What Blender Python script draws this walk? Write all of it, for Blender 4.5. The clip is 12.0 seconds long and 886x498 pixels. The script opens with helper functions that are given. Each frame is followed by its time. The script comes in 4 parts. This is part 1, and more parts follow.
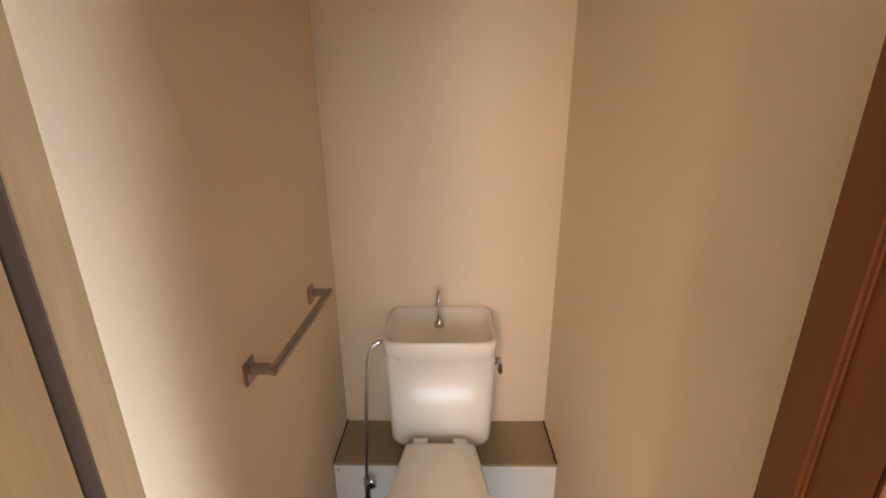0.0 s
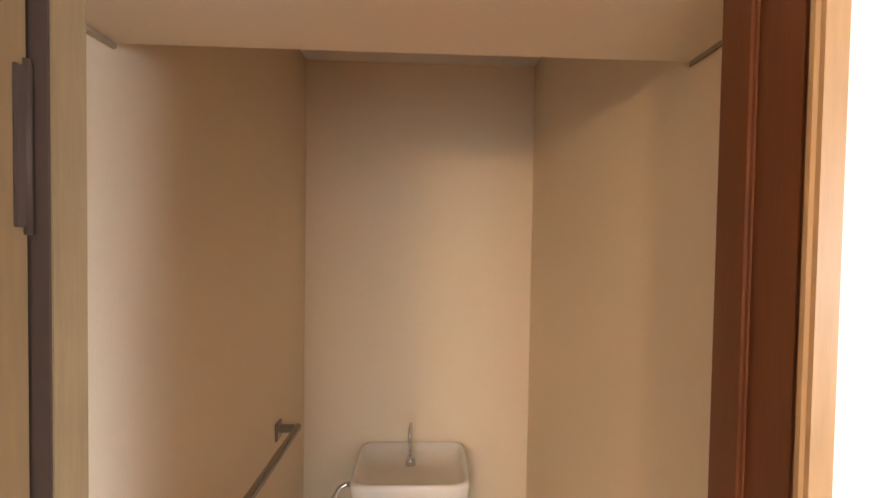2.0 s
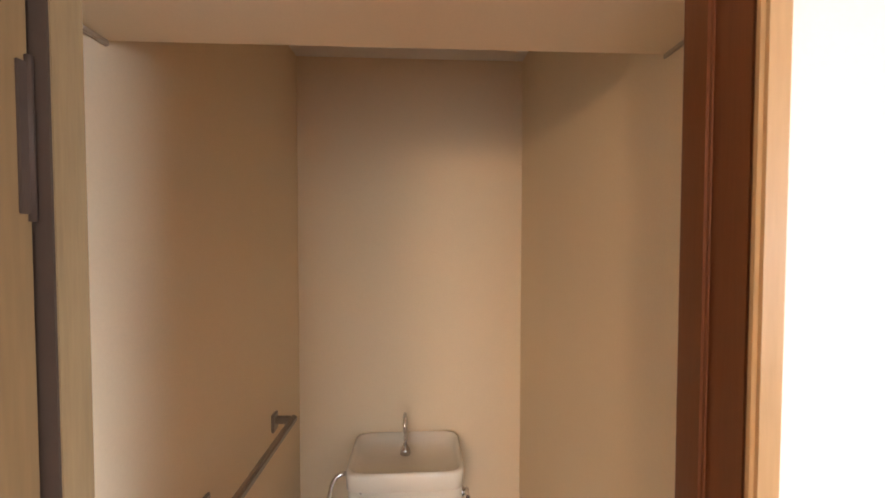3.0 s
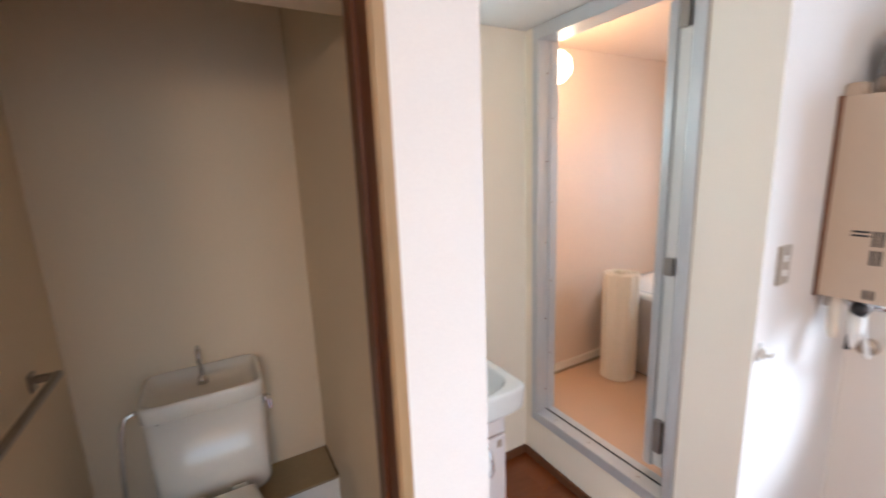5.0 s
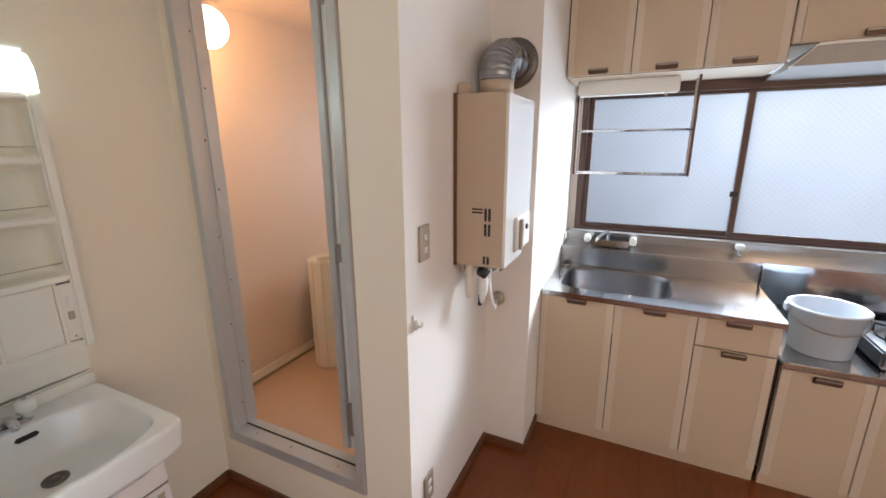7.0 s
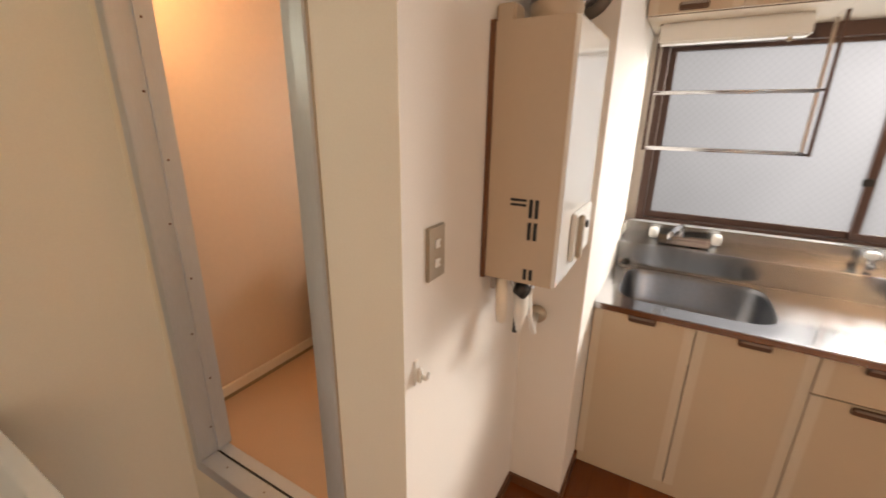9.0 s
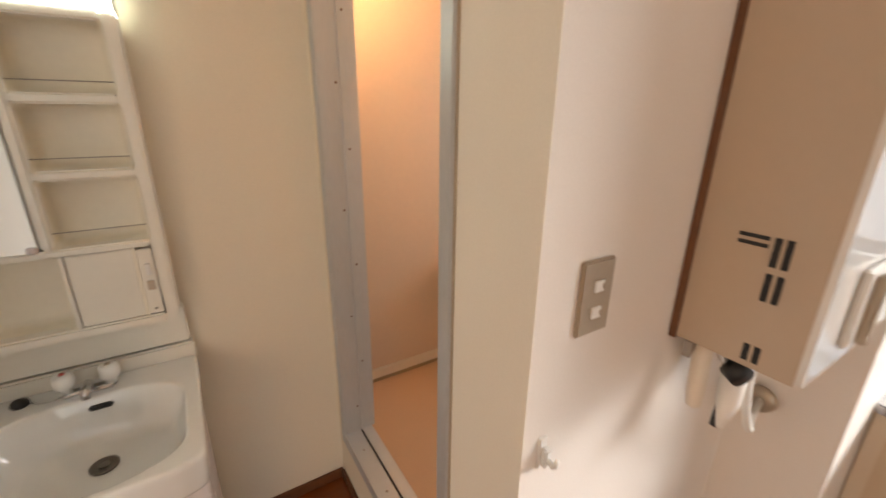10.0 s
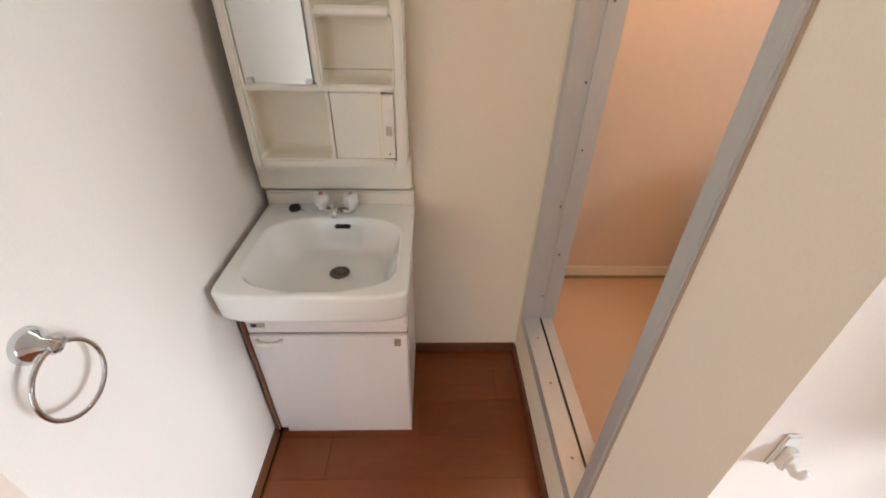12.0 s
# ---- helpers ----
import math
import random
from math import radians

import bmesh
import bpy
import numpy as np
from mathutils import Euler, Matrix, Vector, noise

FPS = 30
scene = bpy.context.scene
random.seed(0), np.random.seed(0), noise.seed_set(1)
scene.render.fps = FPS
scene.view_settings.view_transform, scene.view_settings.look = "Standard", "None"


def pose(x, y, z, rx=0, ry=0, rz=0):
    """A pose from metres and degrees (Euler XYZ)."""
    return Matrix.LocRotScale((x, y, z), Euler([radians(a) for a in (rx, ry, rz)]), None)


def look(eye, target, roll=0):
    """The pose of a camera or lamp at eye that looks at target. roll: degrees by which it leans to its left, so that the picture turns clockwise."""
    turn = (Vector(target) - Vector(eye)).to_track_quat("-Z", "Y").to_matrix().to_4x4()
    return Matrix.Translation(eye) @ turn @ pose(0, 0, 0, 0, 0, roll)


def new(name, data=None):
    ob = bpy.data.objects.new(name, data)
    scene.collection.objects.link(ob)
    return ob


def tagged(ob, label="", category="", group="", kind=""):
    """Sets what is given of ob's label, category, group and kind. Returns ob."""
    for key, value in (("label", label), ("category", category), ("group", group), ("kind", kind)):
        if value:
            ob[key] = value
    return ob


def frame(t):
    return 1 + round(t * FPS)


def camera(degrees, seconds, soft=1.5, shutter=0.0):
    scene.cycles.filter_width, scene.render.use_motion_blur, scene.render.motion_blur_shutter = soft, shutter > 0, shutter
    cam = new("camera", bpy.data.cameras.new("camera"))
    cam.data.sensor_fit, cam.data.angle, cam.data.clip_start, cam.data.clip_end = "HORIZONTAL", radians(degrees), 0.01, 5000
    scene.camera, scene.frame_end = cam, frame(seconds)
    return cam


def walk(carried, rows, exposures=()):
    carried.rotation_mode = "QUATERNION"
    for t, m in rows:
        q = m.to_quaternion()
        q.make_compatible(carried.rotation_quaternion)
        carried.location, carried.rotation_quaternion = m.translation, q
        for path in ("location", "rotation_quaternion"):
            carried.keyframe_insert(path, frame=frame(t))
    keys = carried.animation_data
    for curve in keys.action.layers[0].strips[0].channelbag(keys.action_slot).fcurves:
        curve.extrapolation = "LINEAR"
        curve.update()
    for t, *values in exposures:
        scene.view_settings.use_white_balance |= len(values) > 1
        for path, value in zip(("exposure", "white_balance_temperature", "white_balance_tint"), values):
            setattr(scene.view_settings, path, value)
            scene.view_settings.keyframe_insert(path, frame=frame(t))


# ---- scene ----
cam = camera(94.4, 12.0, soft=1.6, shutter=0.4)
PATH = [
    (0, (0.105, -0.181, 1.494), (0.071, 1.726, 0.891), -0.4),
    (0.5, (0.105, -0.19, 1.521), (0.108, 1.758, 1.068), -0.3),
    (1, (0.102, -0.208, 1.537), (0.144, 1.767, 1.223), 0.3),
    (1.5, (0.117, -0.235, 1.549), (0.171, 1.758, 1.391), 0.7),
    (2, (0.116, -0.258, 1.566), (0.189, 1.74, 1.517), 0.9),
    (2.5, (0.124, -0.257, 1.561), (0.2, 1.741, 1.53), 0.6),
    (4.5, (0.13, -0.485, 1.531), (0.702, 1.402, 1.193), -2.5),
    (5, (0.175, -0.535, 1.526), (1.134, 1.178, 1.142), -2.3),
    (5.5, (0.238, -0.604, 1.52), (1.596, 0.819, 1.157), -1.8),
    (6, (0.32, -0.615, 1.523), (1.922, 0.518, 1.137), -1.3),
    (6.5, (0.396, -0.623, 1.522), (2.139, 0.261, 1.098), -0.9),
    (8.5, (0.769, -0.507, 1.486), (2.499, 0.312, 0.905), 0.9),
    (9, (0.906, -0.429, 1.484), (2.557, 0.517, 0.868), 0.7),
    (9.5, (1.024, -0.386, 1.472), (2.388, 0.93, 0.831), -0.4),
    (10, (1.131, -0.352, 1.469), (2.14, 1.251, 0.825), 0.7),
    (10.5, (1.159, -0.336, 1.463), (1.772, 1.435, 0.766), 1.2),
    (11, (1.147, -0.326, 1.454), (1.392, 1.492, 0.656), 0.7),
    (11.5, (1.138, -0.285, 1.443), (1.219, 1.467, 0.481), 0.9),
    (12, (1.131, -0.254, 1.414), (1.185, 1.389, 0.275), 1.2),
]
EXPOSURES = [
    (0.0, 1.9, 6200, 10), (2.5, 1.75, 6500, 10), (4.3, 1.3, 6000, 8), (5.0, 0.95, 5350, 6), (6.0, 0.6, 5350, 7),
    (6.7, 0.4, 5750, 7), (8.4, 0.22, 7200, 10), (9.0, 0.2, 7800, 12), (9.5, 0.18, 7900, 13), (10.5, 0.52, 6600, 10),
    (12.0, 0.6, 6400, 9),
]
walk(cam, [(t, look(eye, target, roll)) for t, eye, target, roll in PATH], EXPOSURES)

# ---- light ----
world = bpy.data.worlds.new("world")
scene.world = world
world.use_nodes = True
sky = world.node_tree.nodes.new("ShaderNodeTexSky")
sky.sky_type, sky.sun_disc = "NISHITA", False
sky.sun_elevation, sky.sun_rotation = radians(40), radians(140)
world.node_tree.links.new(sky.outputs[0], world.node_tree.nodes["Background"].inputs[0])
world.node_tree.nodes["Background"].inputs[1].default_value = 0.1


def area_lamp(name, eye, target, sx, sy, watts, color, spread=180):
    la = bpy.data.lights.new(name, "AREA")
    la.shape, la.size, la.size_y, la.energy, la.color = "RECTANGLE", sx, sy, watts, color
    la.spread = radians(spread)
    ob = new(name, la)
    ob.matrix_world = look(eye, target)
    return ob


# daylight of the kitchen window; added fill through an unseen opening behind the walker
area_lamp("window_daylight", (3.62, -1.42, 1.50), (0, -1.6, 0.25), 1.75, 1.4, 74, (0.84, 0.91, 1.0), 180)
area_lamp("sky_over_window", (4.9, -1.9, 2.15), (1.9, -0.1, 0.7), 0.9, 0.7, 125, (0.90, 0.94, 1.0))
area_lamp("back_fill_daylight", (-0.1, -3.42, 1.2), (0.2, 0, 1.2), 1.7, 1.9, 12, (0.90, 0.95, 1.0))
bulb = bpy.data.lights.new("bath_bulb", "POINT")
area_lamp("bath_daylight", (3.196, 0.5, 1.5), (1.6, 0.5, 1.35), 0.44, 0.44, 5.5, (0.82, 0.89, 1.0))
bulb.energy, bulb.color, bulb.shadow_soft_size = 6.3, (1.0, 0.55, 0.25), 0.03
new("bath_bulb", bulb).location = (1.712, 1.03, 1.985)

# warm fill light, hung in an assumed pendant behind the walker
fill_bulb = bpy.data.lights.new("fill_bulb", "POINT")
fill_bulb.energy, fill_bulb.color, fill_bulb.shadow_soft_size = 19, (1.0, 0.56, 0.30), 0.13
new("fill_bulb", fill_bulb).location = (-0.5, -2.3, 1.72)

# ---- materials ----


def mat(name, color, rough=0.6, metal=0.0, var=0.06, grain=60, spot=3.0, bump=0.0, coat=0.0, rand=0.0, stretch=(1, 1, 1), spec=0.5):
    m = bpy.data.materials.new(name)
    m.use_nodes = True
    nt = m.node_tree
    N, L = nt.nodes, nt.links
    b = N["Principled BSDF"]
    b.inputs["Roughness"].default_value, b.inputs["Metallic"].default_value = rough, metal
    b.inputs["Coat Weight"].default_value = coat
    b.inputs["Specular IOR Level"].default_value = spec
    tc = N.new("ShaderNodeTexCoord")
    mp = N.new("ShaderNodeMapping")
    mp.inputs["Scale"].default_value = stretch
    L.new(tc.outputs["Object"], mp.inputs[0])
    n1, n2 = N.new("ShaderNodeTexNoise"), N.new("ShaderNodeTexNoise")
    n1.inputs["Scale"].default_value, n1.inputs["Detail"].default_value = grain, 4
    n2.inputs["Scale"].default_value, n2.inputs["Detail"].default_value = spot, 5
    L.new(mp.outputs[0], n1.inputs[0]), L.new(mp.outputs[0], n2.inputs[0])
    add = N.new("ShaderNodeMath")
    add.operation = "ADD"
    L.new(n1.outputs[0], add.inputs[0]), L.new(n2.outputs[0], add.inputs[1])
    val = add.outputs[0]
    if rand:
        oi = N.new("ShaderNodeObjectInfo")
        mul = N.new("ShaderNodeMath")
        mul.operation, mul.inputs[1].default_value = "MULTIPLY_ADD", rand
        L.new(oi.outputs["Random"], mul.inputs[0]), L.new(val, mul.inputs[2])
        val = mul.outputs[0]
    mr = N.new("ShaderNodeMapRange")
    mr.inputs["From Min"].default_value, mr.inputs["From Max"].default_value = 0.6, 1.4 + rand
    mr.inputs["To Min"].default_value, mr.inputs["To Max"].default_value = 1 - var, 1 + var
    L.new(val, mr.inputs[0])
    hs = N.new("ShaderNodeHueSaturation")
    hs.inputs["Color"].default_value = (*color, 1)
    L.new(mr.outputs[0], hs.inputs["Value"])
    L.new(hs.outputs[0], b.inputs["Base Color"])
    mr2 = N.new("ShaderNodeMapRange")
    mr2.inputs["To Min"].default_value, mr2.inputs["To Max"].default_value = max(rough - 0.08, 0.02), rough + 0.08
    L.new(n2.outputs[0], mr2.inputs[0]), L.new(mr2.outputs[0], b.inputs["Roughness"])
    if bump:
        bp = N.new("ShaderNodeBump")
        bp.inputs["Strength"].default_value, bp.inputs["Distance"].default_value = bump, 0.002
        L.new(n1.outputs[0], bp.inputs["Height"]), L.new(bp.outputs[0], b.inputs["Normal"])
    return m


def emitter(name, color, power):
    m = mat(name, color)
    b = m.node_tree.nodes["Principled BSDF"]
    b.inputs["Emission Color"].default_value, b.inputs["Emission Strength"].default_value = (*color, 1), power
    return m


def frosted(name, wires):
    """Patterned wire glass: lets the daylight through, scattered."""
    m = bpy.data.materials.new(name)
    m.use_nodes = True
    N, L = m.node_tree.nodes, m.node_tree.links
    N.remove(N["Principled BSDF"])
    out = N["Material Output"]
    tr, gl, mx, bp = N.new("ShaderNodeBsdfTranslucent"), N.new("ShaderNodeBsdfGlossy"), N.new("ShaderNodeMixShader"), N.new("ShaderNodeBump")
    tc, mp, no, lo = N.new("ShaderNodeTexCoord"), N.new("ShaderNodeMapping"), N.new("ShaderNodeTexNoise"), N.new("ShaderNodeTexNoise")
    no.inputs["Scale"].default_value, lo.inputs["Scale"].default_value = 120, 1.3
    L.new(tc.outputs["Object"], no.inputs[0]), L.new(tc.outputs["Object"], lo.inputs[0])
    mr = N.new("ShaderNodeMapRange")
    mr.inputs["To Min"].default_value, mr.inputs["To Max"].default_value = 0.112, 0.188
    L.new(lo.outputs[0], mr.inputs[0])
    value = mr.outputs[0]
    if wires:
        for turn in (45, -45):
            mp = N.new("ShaderNodeMapping")
            mp.inputs["Rotation"].default_value = (radians(turn), 0, 0)
            wv = N.new("ShaderNodeTexWave")
            wv.bands_direction = "Y"
            wv.inputs["Scale"].default_value = 14
            L.new(tc.outputs["Object"], mp.inputs[0]), L.new(mp.outputs[0], wv.inputs[0])
            th = N.new("ShaderNodeMapRange")
            th.inputs["From Min"].default_value, th.inputs["From Max"].default_value = 0.0, 0.08
            th.inputs["To Min"].default_value, th.inputs["To Max"].default_value = 0.92, 1.0
            L.new(wv.outputs["Fac"], th.inputs[0])
            mu = N.new("ShaderNodeMath")
            mu.operation = "MULTIPLY"
            L.new(value, mu.inputs[0]), L.new(th.outputs[0], mu.inputs[1])
            value = mu.outputs[0]
    cb = N.new("ShaderNodeCombineColor")
    bl = N.new("ShaderNodeMath")
    bl.operation, bl.inputs[1].default_value = "MULTIPLY", 0.955
    L.new(value, bl.inputs[0]), L.new(bl.outputs[0], cb.inputs[0]), L.new(bl.outputs[0], cb.inputs[1]), L.new(value, cb.inputs[2])
    L.new(cb.outputs[0], tr.inputs[0])
    gl.inputs["Roughness"].default_value = 0.4
    bp.inputs["Strength"].default_value, bp.inputs["Distance"].default_value = 0.4, 0.002
    L.new(no.outputs[0], bp.inputs["Height"]), L.new(bp.outputs[0], gl.inputs["Normal"])
    mx.inputs[0].default_value = 0.005
    L.new(tr.outputs[0], mx.inputs[1]), L.new(gl.outputs[0], mx.inputs[2]), L.new(mx.outputs[0], out.inputs[0])
    return m


WALLPAPER = mat("wallpaper", (0.82, 0.77, 0.71), 0.75, var=0.03, grain=220, spot=1.2, bump=0.10, spec=0.25)
CREAM_PAPER = mat("cream_wallpaper", (0.83, 0.76, 0.63), 0.7, var=0.03, grain=220, spot=1.2, bump=0.10, spec=0.25)
# cream paper lightened for the hall light that falls on the pier
LIT_CREAM_PAPER = mat("lit_cream_wallpaper", (0.84, 0.79, 0.69), 0.7, var=0.03, grain=220, spot=1.2, bump=0.10, spec=0.25)
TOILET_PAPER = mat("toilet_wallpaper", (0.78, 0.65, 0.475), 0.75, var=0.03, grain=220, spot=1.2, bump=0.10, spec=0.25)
CEILING = mat("ceiling_board", (0.80, 0.78, 0.74), 0.8, var=0.03, grain=120, bump=0.2)
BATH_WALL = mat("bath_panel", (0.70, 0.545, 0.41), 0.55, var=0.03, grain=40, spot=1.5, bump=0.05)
BATH_FLOOR = mat("bath_floor", (0.60, 0.40, 0.26), 0.45, var=0.06, grain=160, spot=2, bump=0.2)
CREAM_TRIM = mat("cream_trim", (0.78, 0.70, 0.58), 0.5, var=0.04)
OAK = mat("oak_frame", (0.25, 0.17, 0.088), 0.45, var=0.16, grain=30, spot=6, bump=0.1, stretch=(9, 9, 0.7))
DOOR_VENEER = mat("door_veneer", (0.21, 0.128, 0.058), 0.45, var=0.14, grain=24, spot=5, bump=0.08, stretch=(8, 8, 0.5))
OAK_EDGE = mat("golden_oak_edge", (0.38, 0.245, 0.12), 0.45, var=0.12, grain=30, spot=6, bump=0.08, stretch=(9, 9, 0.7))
# brown finish of the inner jamb, darkened further because that side is shaded
BROWN_JAMB_SHADED = mat("brown_jamb_shaded", (0.11, 0.036, 0.012), 0.4, var=0.14, grain=30, spot=6, bump=0.08, stretch=(9, 9, 0.7))
PLANK = mat("floor_plank", (0.185, 0.050, 0.012), 0.22, var=0.22, grain=14, spot=2.5, bump=0.03, rand=0.6, stretch=(0.7, 3.5, 3.5))
BASE = mat("baseboard_wood", (0.15, 0.06, 0.025), 0.4, var=0.15, grain=30, spot=6, stretch=(1, 1, 6))
DARK = mat("dark_gap", (0.05, 0.03, 0.02), 0.7, var=0.1)
ALU = mat("aluminium", (0.53, 0.54, 0.545), 0.40, 0.35, var=0.06, grain=90, spot=4, stretch=(3, 3, 0.4))
STEEL = mat("stainless", (0.50, 0.50, 0.51), 0.13, 1.0, var=0.07, grain=60, spot=3, stretch=(2, 0.4, 2), bump=0.03)
# brushed finish; base darkened to stand in for the brown floor's reflection
STEEL_BRUSHED = mat("brushed_upstand", (0.33, 0.32, 0.31), 0.23, 1.0, var=0.10, grain=60, spot=3, stretch=(2, 0.4, 2))
# bowl steel darkened below the top's for its shaded recess; stove shares it
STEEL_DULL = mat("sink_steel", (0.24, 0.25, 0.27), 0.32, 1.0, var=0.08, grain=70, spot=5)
CHROME = mat("chrome", (0.62, 0.62, 0.63), 0.06, 1.0, var=0.03)
RAIL = mat("rail_metal", (0.38, 0.34, 0.30), 0.32, 0.8, var=0.05)
DUCT = mat("duct_foil", (0.34, 0.34, 0.35), 0.28, 1.0, var=0.1, grain=40)
CERAMIC = mat("ceramic", (0.80, 0.76, 0.68), 0.14, var=0.02, coat=0.15)
CERAMIC_W = mat("basin_ceramic", (0.82, 0.83, 0.80), 0.13, var=0.015, coat=0.4)
PLASTIC_W = mat("white_plastic", (0.82, 0.81, 0.77), 0.35, var=0.02)
IVORY = mat("ivory_plastic", (0.82, 0.79, 0.70), 0.32, var=0.02)
IVORY_IN = mat("ivory_inner", (0.84, 0.79, 0.66), 0.4, var=0.03)
CAB_WHITE = mat("cabinet_white", (0.82, 0.78, 0.76), 0.25, var=0.02, coat=0.2)
DOOR_BEIGE = mat("beige_laminate", (0.62, 0.495, 0.355), 0.42, var=0.04, grain=200, spot=2, bump=0.05)
DOOR_EDGE = mat("pale_edge", (0.68, 0.58, 0.455), 0.42, var=0.04, grain=60, stretch=(8, 8, 0.6))
PULL = mat("brown_pull", (0.13, 0.075, 0.05), 0.35, 0.4, var=0.1)
# beige enamel, set darker than the front to hold the shade of its side
HEATER = mat("shaded_heater_enamel", (0.52, 0.41, 0.30), 0.30, var=0.02, coat=0.2)
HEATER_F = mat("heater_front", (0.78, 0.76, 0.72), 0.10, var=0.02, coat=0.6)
BRONZE = mat("bronze_frame", (0.095, 0.055, 0.045), 0.4, 0.4, var=0.08)
PLATE = mat("switch_plate", (0.47, 0.40, 0.31), 0.4, 0.5, var=0.05)
BUCKET = mat("bucket_plastic", (0.70, 0.77, 0.85), 0.3, var=0.05, spot=8)
BLACK = mat("black_metal", (0.02, 0.02, 0.02), 0.35, var=0.2)
ROLL = mat("cover_slats", (0.80, 0.72, 0.58), 0.45, var=0.04)
TUB = mat("tub_shell", (0.78, 0.74, 0.68), 0.2, var=0.02)
KHAKI = mat("khaki_vinyl", (0.36, 0.28, 0.17), 0.5, var=0.08)
RED = mat("red_print", (0.5, 0.06, 0.04), 0.5)
MIRROR = mat("mirror_silver", (0.86, 0.89, 0.88), 0.02, 1.0, var=0.005)
LAMP_COVER = emitter("vanity_lamp", (0.90, 1.0, 0.94), 5.5)
GLOBE = emitter("globe_glass", (1.0, 0.80, 0.55), 6.0)
GLASS_L, GLASS_R = frosted("wire_glass", True), frosted("figured_glass", True)
HOOD = mat("hood_metal", (0.30, 0.29, 0.28), 0.45, 0.6, var=0.06)
DRAIN = mat("drain_metal", (0.16, 0.14, 0.12), 0.4, 0.6, var=0.1)
RUBBER = mat("rubber", (0.015, 0.015, 0.015), 0.5)

# ---- mesh helpers ----


def box(bm, x0, x1, y0, y1, z0, z1, bevel=0.0, seg=2):
    r = bmesh.ops.create_cube(bm, size=1, matrix=Matrix.Translation(((x0 + x1) / 2, (y0 + y1) / 2, (z0 + z1) / 2)) @ Matrix.Diagonal((abs(x1 - x0), abs(y1 - y0), abs(z1 - z0), 1)))
    if bevel:
        es = {e for v in r["verts"] for e in v.link_edges}
        bmesh.ops.bevel(bm, geom=list(es), offset=bevel, segments=seg, affect="EDGES", clamp_overlap=True)
    return bm


def boxes(*rows, bevel=0.0, seg=2):
    bm = bmesh.new()
    for r in rows:
        box(bm, *r, bevel=bevel, seg=seg)
    return bm


def loft(loops, cap0=True, cap1=True, close=True, bm=None):
    bm = bm or bmesh.new()
    rings = [[bm.verts.new(p) for p in lp] for lp in loops]
    n = len(rings[0])
    for a, b in zip(rings, rings[1:]):
        for i in range(n if close else n - 1):
            j = (i + 1) % n
            bm.faces.new((a[i], a[j], b[j], b[i]))
    if cap0:
        bm.faces.new(rings[0][::-1])
    if cap1:
        bm.faces.new(rings[-1])
    bmesh.ops.recalc_face_normals(bm, faces=bm.faces[:])
    for fc in bm.faces:
        fc.smooth = True
    return bm


def tube(pts, r, seg=12, bm=None, close=False):
    """A round bar along pts; r: a number or one radius a point."""
    pts = [Vector(p) for p in pts]
    rs = r if isinstance(r, (list, tuple)) else [r] * len(pts)
    loops, ref = [], None
    for i, p in enumerate(pts):
        a, b = pts[max(i - 1, 0)], pts[min(i + 1, len(pts) - 1)]
        if close:
            a, b = pts[i - 1], pts[(i + 1) % len(pts)]
        d = (b - a).normalized()
        if ref is None:
            ref = d.orthogonal().normalized()
        ref = (ref - d * ref.dot(d)).normalized()
        o = d.cross(ref)
        loops.append([p + rs[i] * (math.cos(2 * math.pi * k / seg) * ref + math.sin(2 * math.pi * k / seg) * o) for k in range(seg)])
    if close:
        loops.append(loops[0])
        bm = loft(loops, False, False, bm=bm)
        bmesh.ops.remove_doubles(bm, verts=bm.verts[:], dist=1e-5)
        return bm
    return loft(loops, bm=bm)


def lathe(profile, centre, seg=32, axis="z", cap0=True, cap1=True, bm=None):
    """profile: (radius, height) pairs, turned about the axis through centre."""
    c, loops = Vector(centre), []
    for r, h in profile:
        lp = []
        for k in range(seg):
            u, v = r * math.cos(2 * math.pi * k / seg), r * math.sin(2 * math.pi * k / seg)
            lp.append(c + Vector({"z": (u, v, h), "x": (h, u, v), "y": (u, h, v)}[axis]))
        loops.append(lp)
    return loft(loops, cap0, cap1, bm=bm)


def oval(cx, cy, hx, hy, z, p=4.0, n=48, front=0.0):
    """A rounded rectangle; front pushes the middle of the -y side out."""
    out = []
    for k in range(n):
        a = 2 * math.pi * (k + 0.5) / n
        c, s = math.cos(a), math.sin(a)
        x = math.copysign(abs(c) ** (2 / p), c)
        y = math.copysign(abs(s) ** (2 / p), s)
        out.append((cx + hx * x, cy + hy * y - (front * (1 - x * x) if y < 0 else 0), z))
    return out


def prism(poly, h0, h1, axis="y"):
    """poly of 2D points, drawn out along the axis from h0 to h1."""
    put = {"y": lambda u, v, h: (u, h, v), "x": lambda u, v, h: (h, u, v), "z": lambda u, v, h: (u, v, h)}[axis]
    bm = loft([[put(u, v, h0) for u, v in poly], [put(u, v, h1) for u, v in poly]])
    for fc in bm.faces:
        fc.smooth = False
    return bm


def mesh_of(name, bm, material):
    me = bpy.data.meshes.new(name)
    bm.to_mesh(me)
    bm.free()
    me.materials.append(material)
    return me


def part(name, bm, material, parent, label=""):
    ob = new(name, mesh_of(name, bm, material))
    ob.parent = parent
    if parent is not None:
        ob.matrix_parent_inverse = parent.matrix_world.inverted()
    return tagged(ob, label)


MOVED = {}


def thing(name, at, label, category, group="", moved=(0, 0, 0)):
    ob = new(name)
    ob.location = at
    ob.empty_display_size = 0.05
    bpy.context.view_layer.update()
    MOVED[ob] = moved
    return tagged(ob, label, category, group)


